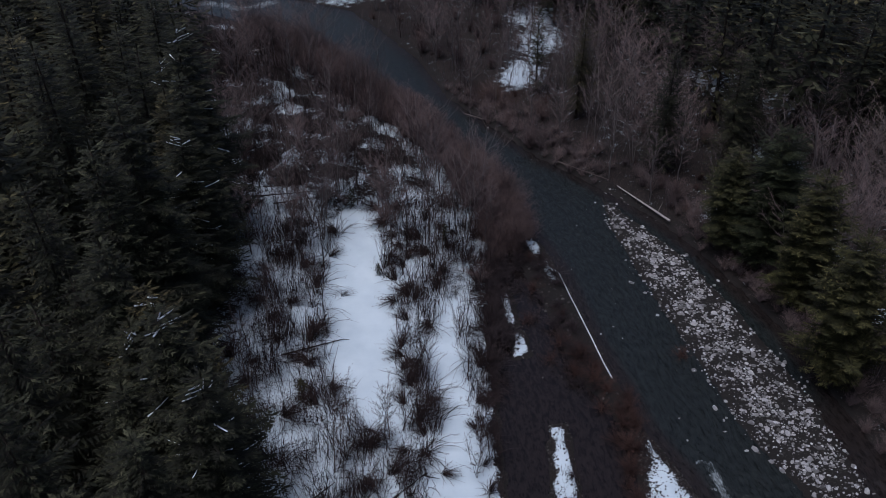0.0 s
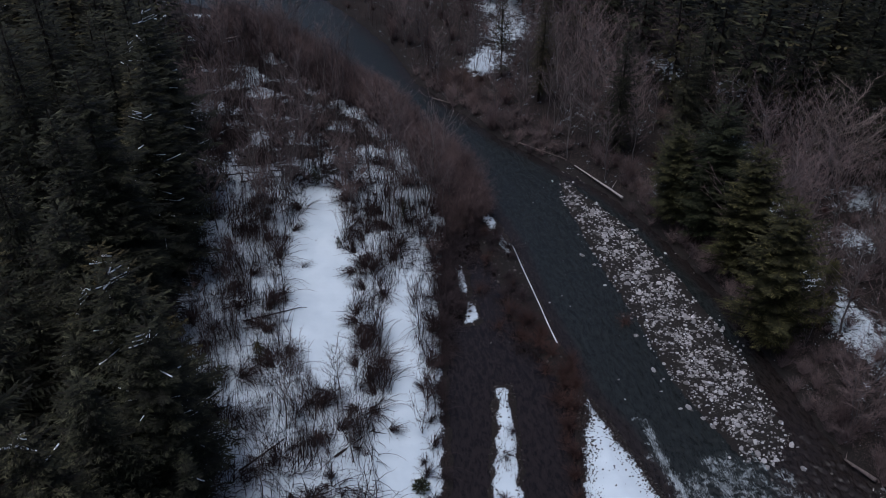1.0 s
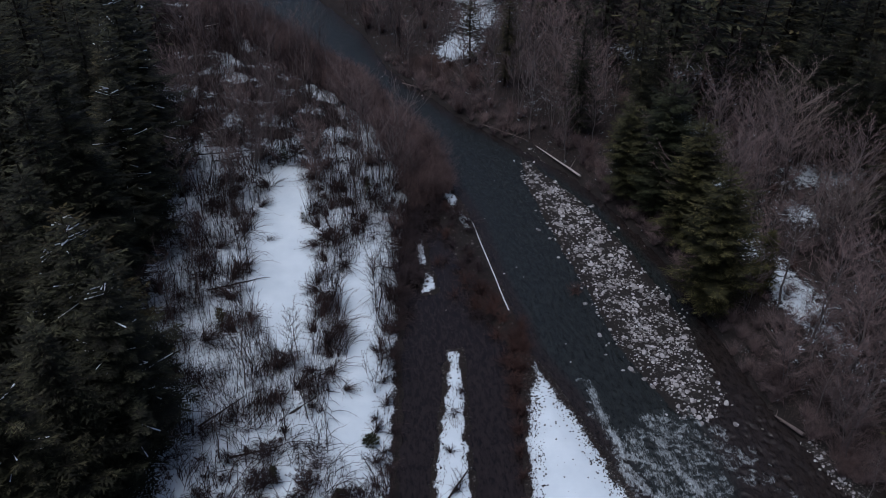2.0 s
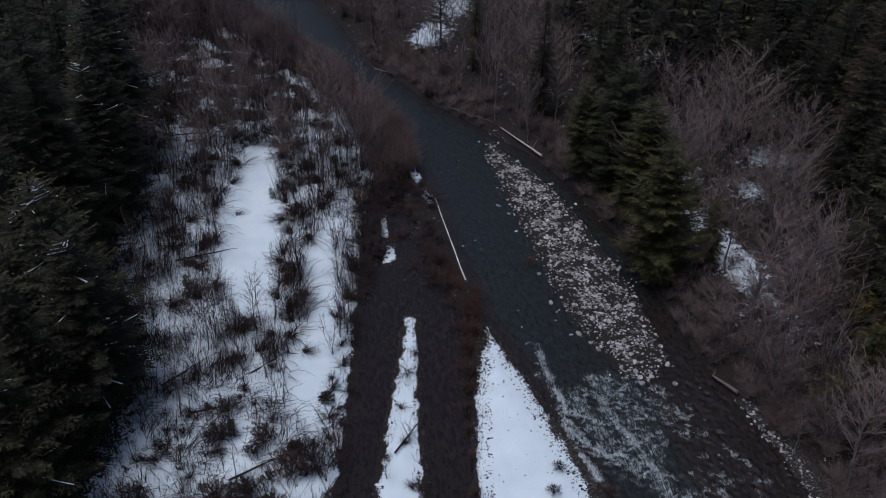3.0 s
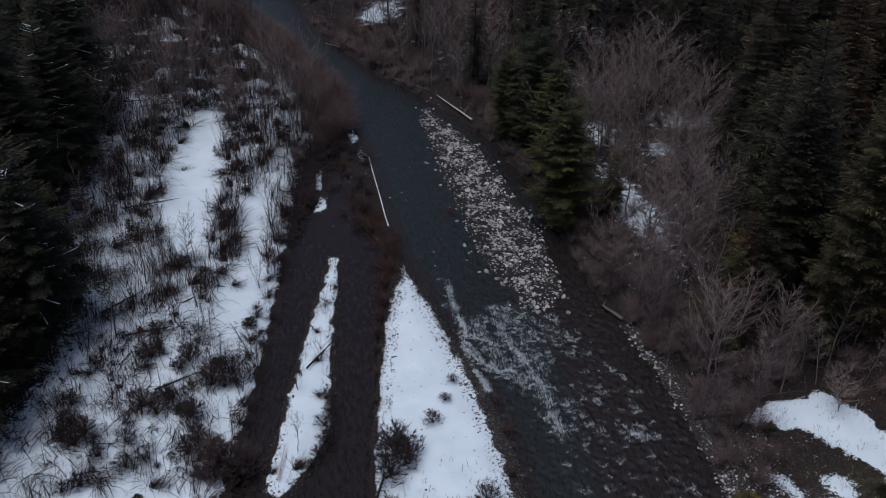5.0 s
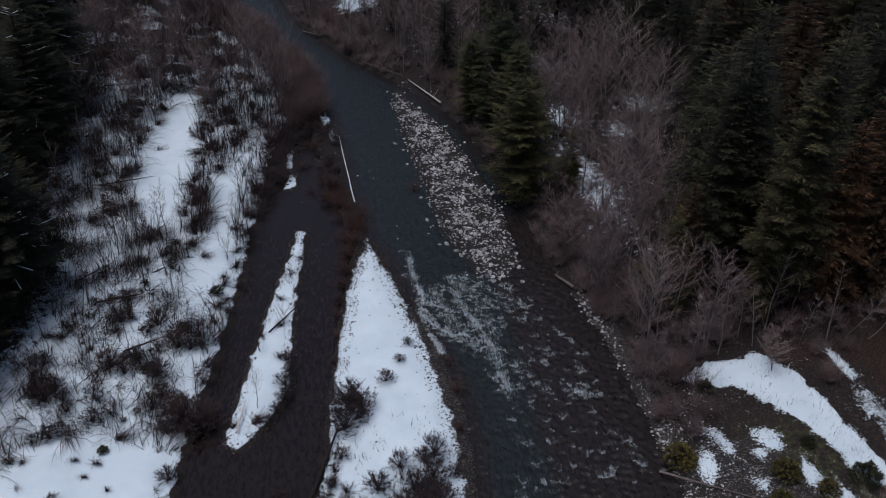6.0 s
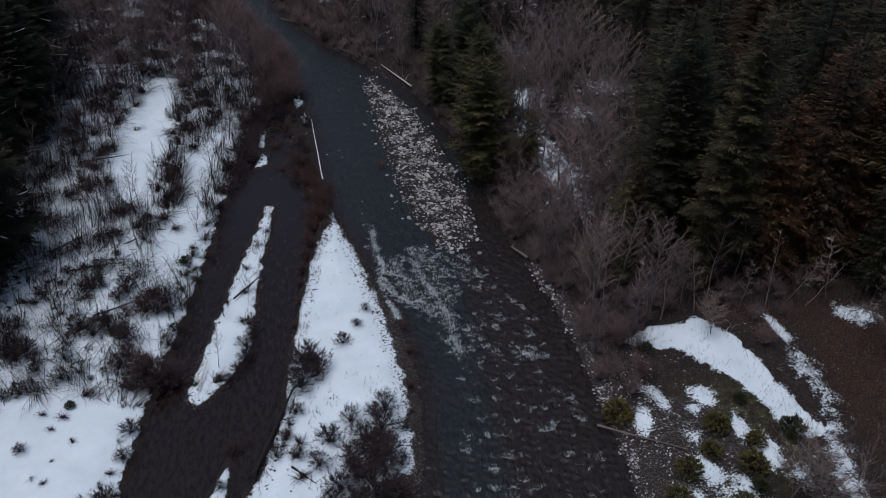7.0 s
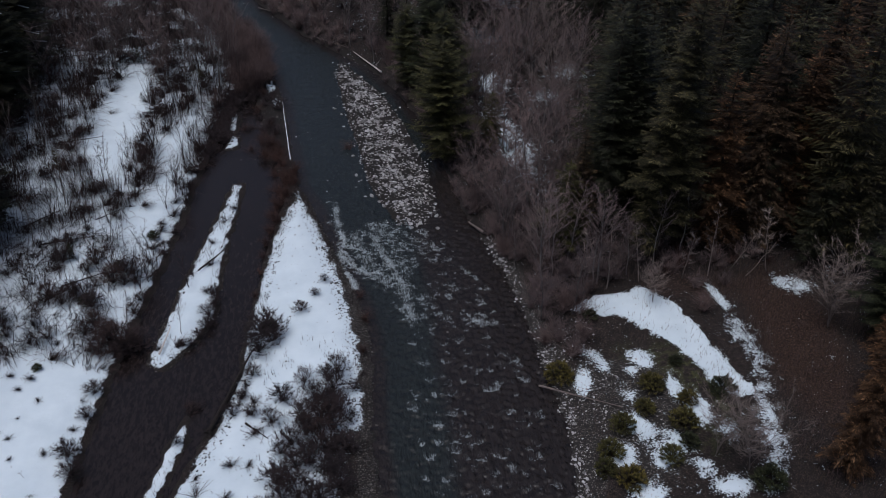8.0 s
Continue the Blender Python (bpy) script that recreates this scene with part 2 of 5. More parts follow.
class Geo:
    """Collects tubes and blades into one mesh."""

    def __init__(self):
        self.v, self.f = [], []

    def mesh(self, name):
        return raw_mesh(name, self.v, self.f)

    def tube(self, points, radii, sides=3, close=True):
        start = len(self.v)
        n = len(points)
        for i, p in enumerate(points):
            p = Vector(p)
            d = (Vector(points[min(i + 1, n - 1)]) - Vector(points[max(i - 1, 0)])).normalized()
            a = d.orthogonal().normalized()
            b = d.cross(a)
            for k in range(sides):
                w = 2 * math.pi * k / sides
                self.v.append(tuple(p + radii[i] * (math.cos(w) * a + math.sin(w) * b)))
        for i in range(n - 1):
            for k in range(sides):
                j = (k + 1) % sides
                self.f.append((start + i * sides + k, start + i * sides + j, start + (i + 1) * sides + j, start + (i + 1) * sides + k))
        if close:
            self.f.append(tuple(start + k for k in reversed(range(sides))))
            self.f.append(tuple(start + (n - 1) * sides + k for k in range(sides)))

    def blade(self, a, b, width, twist=None):
        """A thin tapering strip from a to b, folded along its middle so that it shows from every side."""
        a, b = Vector(a), Vector(b)
        d = b - a
        s = d.cross(Vector((0.3, 0.2, 1))) if twist is None else d.cross(twist)
        if s.length < 1e-6:
            s = d.orthogonal()
        s = s.normalized() * width / 2
        i = len(self.v)
        self.v += [tuple(a - s), tuple(a + s), tuple(b)]
        self.f.append((i, i + 1, i + 2))

    def strip(self, points, widths, across):
        """A flat tapering stem through the points."""
        i = len(self.v)
        for p, w in zip(points, widths):
            self.v += [tuple(p - across * w), tuple(p + across * w)]
        for k in range(len(points) - 1):
            self.f.append((i + 2 * k, i + 2 * k + 1, i + 2 * k + 3, i + 2 * k + 2))

    def feather(self, a, b, width, sag):
        """A finer frond: short needle fingers in pairs along a stalk."""
        a, b = Vector(a), Vector(b)
        d = b - a
        s = d.cross(Vector((0, 0, 1)))
        s = s.normalized() if s.length > 1e-5 else Vector((1, 0, 0))
        n = d.length
        drop = Vector((0, 0, -sag))
        for u, reach in ((0.12, 0.9), (0.42, 1.0), (0.7, 0.7)):
            p = a + d * u + drop * u
            for side in (-1, 1):
                i = len(self.v)
                self.v += [tuple(p - d * 0.10), tuple(p + d * 0.14), tuple(p + d * 0.30 + s * side * width * reach * 0.95 + drop * 0.6)]
                self.f.append((i, i + 1, i + 2) if side > 0 else (i + 1, i, i + 2))
        i = len(self.v)
        self.v += [tuple(a + d * 0.6 - s * 0.05 * n + drop * 0.6), tuple(a + d * 0.6 + s * 0.05 * n + drop * 0.6), tuple(b + drop)]
        self.f.append((i, i + 1, i + 2))

    def frond(self, a, b, width, sag):
        """A needle frond: three narrow fingers fanned from one stalk."""
        a, b = Vector(a), Vector(b)
        d = b - a
        s = d.cross(Vector((0, 0, 1)))
        s = (s.normalized() if s.length > 1e-5 else Vector((1, 0, 0))) * width
        i = len(self.v)
        drop = Vector((0, 0, -sag))
        c = a + d * 0.3
        self.v += [tuple(a), tuple(c - 0.3 * s), tuple(c + 0.3 * s), tuple(b + drop), tuple(a + d * 0.72 - s + drop), tuple(a + d * 0.72 + s + drop)]
        self.f += [(i + 1, i + 2, i + 3), (i, i + 1, i + 4), (i, i + 5, i + 2)]

    def spray(self, a, b, width, sag):
        """A needle spray: a kite with a dropped middle."""
        a, b = Vector(a), Vector(b)
        d = b - a
        s = d.cross(Vector((0, 0, 1)))
        s = (s.normalized() if s.length > 1e-5 else Vector((1, 0, 0))) * width / 2
        c = a + d * 0.45
        i = len(self.v)
        drop = Vector((0, 0, -sag))
        self.v += [tuple(a), tuple(c - s + drop), tuple(b + 0.5 * drop), tuple(c + s + drop)]
        self.f += [(i, i + 1, i + 2), (i, i + 2, i + 3)]


def around(w, up=0.0):
    return Vector((math.cos(w), math.sin(w), up))


def poly_distance(px, py, poly):
    """Signed distance to a closed outline, negative inside."""
    best = np.full(px.shape, 1e9)
    inside = np.zeros(px.shape, bool)
    n = len(poly)
    for i in range(n):
        (ax, ay), (bx, by) = poly[i], poly[(i + 1) % n]
        dx, dy = bx - ax, by - ay
        u = np.clip(((px - ax) * dx + (py - ay) * dy) / (dx * dx + dy * dy + 1e-9), 0, 1)
        best = np.minimum(best, np.hypot(px - ax - u * dx, py - ay - u * dy))
        if dy != 0:
            cross = ((ay > py) != (by > py)) & (px < dx * (py - ay) / dy + ax)
            inside ^= cross
    return np.where(inside, -best, best)


def line_distance(px, py, pts):
    best = np.full(np.shape(px), 1e9)
    for (ax, ay), (bx, by) in zip(pts, pts[1:]):
        dx, dy = bx - ax, by - ay
        u = np.clip(((px - ax) * dx + (py - ay) * dy) / (dx * dx + dy * dy), 0, 1)
        best = np.minimum(best, np.hypot(px - ax - u * dx, py - ay - u * dy))
    return best


def ease(v, lo, hi):
    u = np.clip((v - lo) / (hi - lo), 0, 1)
    return u * u * (3 - 2 * u)


def ripple(px, py, size, seed):
    """Smooth uneven field in -1..1, built from turned waves."""
    r = random.Random(seed)
    out = np.zeros(np.shape(px))
    for k in range(9):
        w, ph, s = r.uniform(0, 6.28), r.uniform(0, 6.28), size * r.uniform(0.5, 1.6)
        out += np.sin((px * math.cos(w) + py * math.sin(w)) * 6.283 / s + ph + 1.3 * np.sin((py * math.cos(w) - px * math.sin(w)) * 4.1 / s))
    return out / 4.5


# ---------------------------------------------------------------- plan of the valley floor
RIVER_OUTLINE = [(14, -300), (17, -60), (20.5, -10), (22, 5), (21.6, 12), (22.2, 20), (21.8, 28), (20, 36), (18.2, 42), (16.8, 48), (15, 53.5), (14, 61),
                 (12.5, 77), (11, 85), (9, 93), (5, 106), (0, 117), (-6, 128), (-12, 140), (-18, 149), (-26, 157), (-40, 167), (-100, 195), (-400, 280),
                 (-400, 302), (-100, 217), (-45, 189), (-27, 176), (-16, 168), (-9, 163), (-4, 153), (2, 138), (5, 124), (9, 116), (15, 104), (20, 97), (27, 86),
                 (29.5, 79), (33, 66), (33.7, 57), (34.7, 46), (36, 40), (37.5, 33), (38.2, 26), (38.6, 18), (39, 10), (38, 2), (36, -10), (32, -60), (30, -300)]
CHANNEL_OUTLINE = [(10.4, 66), (10.0, 72), (8.8, 79), (7.6, 84), (6.2, 80), (4.7, 73), (3.5, 65), (2.8, 60), (2.3, 56), (1.9, 50), (1, 42), (0.1, 35), (-0.9, 29), (-1.4, 26), (-2, 20), (-2.3, 15), (-3, 8), (-5, -5), (-9, -40), (-12, -300),
                   (-2, -300), (1, -40), (2.6, -5), (4.8, 5), (6.7, 11), (8.4, 14.5), (9.9, 20), (10.2, 26), (11, 34), (12, 42), (12.8, 47), (14, 53), (12.7, 57), (11.2, 61)]
MID_STRIP = [(6.8, 55.4), (6, 50), (4.4, 42.5), (3, 35), (1.9, 28), (1.1, 23), (2.6, 21.8), (5, 25), (6.9, 29), (7, 36), (7.3, 44), (8, 50), (8.2, 55.4)]
SNOW_ISLET = [(5.5, 65.0), (6.5, 65.1), (6.5, 67.0), (6.25, 68.3), (5.8, 67.6)]
SNOW_ISLET_LONG = [(5.5, 69.8), (6.1, 69.5), (6.2, 72.4), (6.1, 75), (5.5, 74.6), (5.4, 72)]
LOW_ISLAND = [(5.5, 15.8), (4.8, 13.6), (3.8, 9.4), (2.8, 6), (0.6, -3), (1.8, -3), (4.1, 6.2), (5.2, 9.6), (6.0, 12.6)]
GRAVEL_OUTLINE = [(20.6, 94), (22.6, 90), (25.2, 84), (27.4, 79), (29.8, 69), (30.8, 61.5), (31.7, 55.5), (31.8, 46.4), (29.5, 43), (26.4, 43.6), (24.6, 48.5), (23.2, 54.4), (22.5, 62.4), (21.7, 68.8), (20.8, 76), (20.1, 86)]
FLAT_ARC = [(42.3, 25.4), (45.5, 27.3), (48, 26.9), (50.8, 27.4), (53.6, 23.4), (54.6, 17.8), (55.4, 14.4), (56.4, 12.0), (54.6, 11.2), (52.9, 12.4), (52.0, 16.3), (50.3, 19.5), (48.3, 22.0), (46.9, 23.9), (45.1, 23.6)]
FLAT_BAND = [(57.8, 20.8), (58.2, 16), (57.4, 12.5), (56.2, 9.5), (55.3, 5), (53.6, 1.5)]
SNOW_LANE = [(-6.5, 116.4), (-3.6, 111.6), (-0.9, 105.6), (0.8, 99.4), (2.4, 93.6), (3.1, 88.4)]
SPIT = [(9, 92), (11, 85), (12.4, 77), (13.8, 61), (14, 55), (12.6, 57), (10.8, 60), (8.5, 61.8), (5, 62.8), (3.4, 63), (4.4, 72), (6, 82), (7, 90)]
BAR_SNOW = [(15, 52.3), (17.7, 43), (19.3, 35), (20.6, 28), (21.2, 21), (21.2, 14), (20.4, 8), (18, -4), (16, -58), (0, -58), (3.4, -4), (6.2, 8), (8.7, 14.5), (10.0, 21), (10.4, 27), (11.2, 34), (12.3, 42), (13.4, 47)]
CLEARING_UPPER = [(-9.5, 92), (-7.6, 90), (-7, 84), (-7.6, 79), (-6, 73), (-6.5, 65), (-5, 57), (-8.5, 55), (-11.5, 60), (-12, 68), (-12.8, 75), (-11.8, 84)]
CLEARING_MIDDLE = [(0.6, 73), (-0.6, 67), (-0.6, 60), (-0.2, 53), (0.4, 46), (-0.4, 38), (-4, 43), (-4.4, 49), (-2.3, 56), (-3, 67)]
CLEARING_LOWER = [(-13, 24), (-8, 23.2), (-2.6, 21.5), (-2.8, 15), (-3.6, 8), (-6, -8), (-22, -8), (-20, 12)]
FOREST_EDGE = [(-25, -10), (-20.5, 26), (-18.5, 32), (-16.6, 38), (-18.2, 45), (-21, 52), (-22.5, 62), (-20.5, 74), (-21, 86), (-24.5, 97), (-27, 112), (-28.5, 130), (-42, 147), (-120, 172)]


def land_field(px, py):
    """Distance to open water: positive on land."""
    d = poly_distance(px, py, RIVER_OUTLINE)
    chan = poly_distance(px, py, CHANNEL_OUTLINE)
    isle = np.minimum(poly_distance(px, py, MID_STRIP), poly_distance(px, py, LOW_ISLAND))
    for islet in (SNOW_ISLET, SNOW_ISLET_LONG):
        isle = np.minimum(isle, poly_distance(px, py, islet) - 0.35)
    chan = np.maximum(chan, -isle)
    return d, chan


def ground_height(px, py):
    px, py = np.asarray(px, float), np.asarray(py, float)
    d, chan = land_field(px, py)
    near = np.minimum(d, chan) + 0.21 * ripple(px, py, 3.0, 3) + 0.16 * ripple(px, py, 1.1, 4)
    z = -0.55 + 0.75 * ease(near, -1.6, 0.5) + 0.55 * ease(near, 0.2, 3.5) + 0.5 * ease(near, 3, 14)
    z += 0.10 * ripple(px, py, 5.0, 5) * ease(near, 0.3, 3) + 0.22 * ripple(px, py, 19.0, 8) * ease(near, 2, 9)
    bar = poly_distance(px, py, GRAVEL_OUTLINE)
    z = np.maximum(z, np.where(bar < 2, -0.35 + 0.42 * ease(-bar, -1.0, 0.8) + 0.06 * ripple(px, py, 2.2, 11), -9))
    spit = poly_distance(px, py, SPIT)
    z = np.where(spit < 0.6, np.minimum(z, 0.12 + 0.12 * ripple(px, py, 2.5, 12) + 0.1 * ease(-spit, 0, 1)), z)
    z = z + 0.045 * np.clip(px - 64, 0, 60) + 0.035 * np.clip(-28 - px, 0, 90)
    return z


def axis(lo, hi, fine, far):
    """Even steps in the middle, widening towards the horizon."""
    core = list(np.arange(lo, hi + 1e-6, fine))
    out, s = core[-1], fine
    while out < far:
        s *= 1.35
        out += s
        core.append(out)
    out, s = lo, fine
    while out > -far:
        s *= 1.35
        out -= s
        core.insert(0, out)
    return np.array(core)


def sheet(name, xs, ys, height, keep=None):
    gx, gy = np.meshgrid(xs, ys)
    nx, ny = len(xs), len(ys)
    gz = height(gx, gy)
    verts = np.stack([gx, gy, gz], -1).reshape(-1, 3)
    idx = np.arange(nx * ny).reshape(ny, nx)
    quads = np.stack([idx[:-1, :-1], idx[:-1, 1:], idx[1:, 1:], idx[1:, :-1]], -1).reshape(-1, 4)
    if keep is not None:
        ok = keep(gx, gy).reshape(-1)
        quads = quads[ok[quads].any(1)]
        used = np.unique(quads)
        remap = np.zeros(nx * ny, int)
        remap[used] = np.arange(len(used))
        verts, quads = verts[used], remap[quads]
    me = raw_mesh(name, verts.tolist(), quads.tolist())
    me.polygons.foreach_set("use_smooth", np.ones(len(quads), bool))
    return me, verts[:, 0], verts[:, 1]


def store(me, name, values):
    me.attributes.new(name, "FLOAT", "POINT").data.foreach_set("value", np.asarray(values, np.float32))


def blob(px, py, x, y, rx, ry, turn=0.0):
    c, s = math.cos(radians(turn)), math.sin(radians(turn))
    u, v = (px - x) * c + (py - y) * s, (py - y) * c - (px - x) * s
    return np.exp(-((u / rx) ** 2 + (v / ry) ** 2) ** 1.5)


gm, vx, vy = sheet("ground", axis(-44, 70, 0.5, 2600), axis(-4, 174, 0.5, 2600), ground_height)
d_river, d_chan = land_field(vx, vy)
d_water = np.minimum(d_river, d_chan)
left_side = (d_river > 0) & (vx < 24) & (vy > -60)
edge_x = np.interp(vy, [p[1] for p in FOREST_EDGE], [p[0] for p in FOREST_EDGE])
in_forest = vx < edge_x
snow = np.full(vx.shape, 0.05)
snow[left_side] = 0.69
snow = np.where(left_side, snow + 0.13 * ease(56 - vy, 0, 12), snow)
snow = np.where(left_side, snow - 0.02 * ease(vy, 70, 86) - 0.22 * ease(vy, 88, 108) - 0.16 * ease(vy, 118, 140), snow)
snow = np.where(in_forest, np.minimum(snow, 0.6 - 0.55 * ease(edge_x - vx, 0.5, 6.5)), snow)
for outline in (CLEARING_UPPER, CLEARING_MIDDLE, CLEARING_LOWER):
    snow = snow + (1.26 - snow) * ease(-poly_distance(vx, vy, outline), -1.0, 1.4)
for x, y, rx, ry, turn, amount in [(-25, 114.3, 2.8, 2.6, 0, 0.5), (-20.4, 125.5, 2.4, 3.4, 0, 0.5), (-16.5, 134.5, 4.5, 2.4, -25, 0.55), (-18.6, 120, 1.8, 2.6, 20, 0.45), (-21.5, 95, 3.4, 5, 0, 0.5), (-8.9, 88.5, 2.6, 3.5, 0, 0.3)]:
    snow = snow + amount * blob(vx, vy, x, y, rx, ry, turn) * left_side
snow = snow + (-0.13 + 0.28 * ripple(vx, vy, 9.0, 77)) * ease(vy, 86, 100) * left_side + 0.58 * np.exp(-(line_distance(vx, vy, SNOW_LANE) / 1.3) ** 2) * left_side
snow = np.where(left_side, snow - 0.5 * ease(3.2 - np.abs(line_distance(vx, vy, [(7.4, 90), (4.7, 102), (-0.3, 113), (-6.8, 123), (-13, 134), (-18, 142), (-25, 150)])), 0, 1.6), snow)
snow *= np.where(left_side, ease(d_water + 0.25 * ripple(vx, vy, 2.3, 93), -0.1, 1.1), 1.0)
strip = poly_distance(vx, vy, MID_STRIP) + 0.22 * ripple(vx, vy, 2.4, 91)
snow = np.where(strip < 0.6, 1.1 * ease(-strip, -0.4, 0.85), snow)
isle = poly_distance(vx, vy, LOW_ISLAND)
snow = np.where(isle < 0.5, 0.9 * ease(-isle, -0.35, 0.45), snow)
bar_snow = poly_distance(vx, vy, BAR_SNOW) + 0.30 * ripple(vx, vy, 2.6, 92)
snow = np.where((vx > 7.2) & left_side & (vy < 57) & (strip > 0.6), 0.04, snow)
bar_cover = 1.15 * ease(-bar_snow, -0.9, 1.1) - 0.5 * blob(vx, vy, 17, 12, 3.6, 8.0) - 0.5 * blob(vx, vy, 19.5, 7, 2, 6)
snow = np.where((bar_snow < 1.0) & (vx > 7.2) & (d_water > 0.1), bar_cover, snow)
spit = poly_distance(vx, vy, SPIT)
snow = np.where(spit < 1, 0.06, snow)
for x, y, rx, ry, amount in [(8.6, 91.5, 0.9, 1.8, 0.6), (10.6, 83.5, 0.8, 3.0, 0.68), (11.6, 78, 0.7, 2.2, 0.6)]:
    snow = snow + amount * blob(vx, vy, x, y, rx, ry)
# the east bank: bare litter with patches left in the gaps of the trees
east = (d_river > 0) & (vx > 24 - 0.6 * np.clip(vy - 85, 0, 100))
snow = np.where(east, 0.20 + 0.05 * ease(d_river, 4, 9) * ease(vy, 44, 56), snow)
for x, y, rx, ry, turn, amount in [(57.8, 25.2, 0.7, 2.6, 10, 0.55), (41.3, 15.4, 0.9, 1.7, -10, 0.59), (43.2, 17.6, 1.0, 2.0, 20, 0.43), (47.4, 17.2, 0.9, 1.5, 25, 0.58), (46, 15.8, 0.6, 0.8, 0, 0.53), (49.0, 12.9, 0.7, 1.6, -10, 0.55),
                                  (47.2, 6.8, 1.1, 2.0, 10, 0.42), (48.6, 3.8, 1.0, 1.6, 0, 0.40), (45.0, 13.0, 0.8, 1.3, 20, 0.36), (52.0, 7.4, 0.9, 1.6, 0, 0.38),
                                  (50.4, 10.2, 1.3, 1.9, 0, 0.63), (44.7, 9.0, 1.0, 1.8, 15, 0.63), (42.4, 6.2, 1.3, 1.5, 0, 0.58), (45.6, 5.4, 1.0, 1.4, 0, 0.55), (43.4, 2.0, 1.8, 1.3, 0, 0.55), (50.3, 1.6, 1.6, 1.2, 0, 0.53),
                                  (66, 26, 2.2, 1.5, -40, 0.5), (78.5, 39, 1.6, 3.2, -20, 0.4),
                                  (43, 60, 2.4, 12, 8, 0.36), (57, 81, 4.5, 3, 0, 0.3), (50, 73, 3, 3, 0, 0.24), (51, 113, 4, 4, 0, 0.42),
                                  (43.5, 78, 2.5, 3.5, 0, 0.45), (17, 128, 3, 5, -25, 0.62), (22, 140, 4, 6, -20, 0.42), (24, 152, 5, 6, 0, 0.42), (33, 86, 2, 2, 0, 0.35),
                                  (46, 122, 4, 6, 0, 0.35), (45, 97, 3, 4, 0, 0.35), (-16, 168, 14, 3.0, -12, 0.28)]:
    snow = snow + amount * blob(vx, vy, x, y, rx, ry, turn) * east
snow = np.where(east, np.maximum(snow, 1.0 * ease(-poly_distance(vx, vy, FLAT_ARC), -0.8, 0.7)), snow)
snow = np.where(poly_distance(vx, vy, FLAT_ARC) < 1, snow - 0.34 * np.clip(ripple(vx, vy, 2.2, 88), 0, 1), snow)
snow = snow + 0.36 * np.exp(-(line_distance(vx, vy, FLAT_BAND) / 1.15) ** 2) * east
for islet, amount in ((SNOW_ISLET, 0.85), (SNOW_ISLET_LONG, 0.62)):
    rim = poly_distance(vx, vy, islet)
    snow = np.where(rim < 0.5, np.maximum(snow, amount * ease(-rim, -0.45, 0.15)), snow)
snow = np.where(d_water < 0.15, 0.0, snow)
gravel = 0.6 * ease(-poly_distance(vx, vy, GRAVEL_OUTLINE), -1.0, 2.0) + 0.3 * (spit < 0.5) + 0.75 * ease(2.6 - d_river, 0, 1.6) * (vy < 40) * (d_river > -2)
gravel += 0.9 * blob(vx, vy, 43, 10, 5, 7) * east + 0.42 * blob(vx, vy, 46, 11, 9, 10) * east
wet_dark = ease(0.45 - d_water, 0, 0.9) * ease(poly_distance(vx, vy, GRAVEL_OUTLINE), -2.2, 0.0)
wet_dark = np.maximum(wet_dark, 0.9 * ease(0.8 - spit, 0, 0.8))
# darker ground on the gravel bar and about 3 m around it
wet_dark = np.maximum(wet_dark, 0.95 * ease(3.2 - poly_distance(vx, vy, GRAVEL_OUTLINE), 0, 1.4))
# a darker strip along the east bank, from y 38 on
wet_dark = np.maximum(wet_dark, 0.85 * ease(2.2 - d_river, 0, 1.8) * east * ease(vy, 38, 44))
store(gm, "snow", snow)
store(gm, "gravel", np.clip(gravel, 0, 1))
store(gm, "wet_dark", np.clip(wet_dark, 0, 1))
store(gm, "rust", np.clip(blob(vx, vy, 63, 18, 4.5, 13, -8) + 0.8 * blob(vx, vy, 34, 76, 4, 6) + 0.8 * blob(vx, vy, 12, 122, 5, 6) + 0.6 * blob(vx, vy, 55, 27, 6, 3), 0, 1))
store(gm, "moss", np.clip(blob(vx, vy, 48, 12, 7, 8), 0, 1))
gm.materials.append(GROUND)
tagged(new("ground", gm), "snow-dusted valley floor of litter, gravel and leafless scrub", "ground", kind="structure")

# ---------------------------------------------------------------- water
CAPS = random.Random(4)
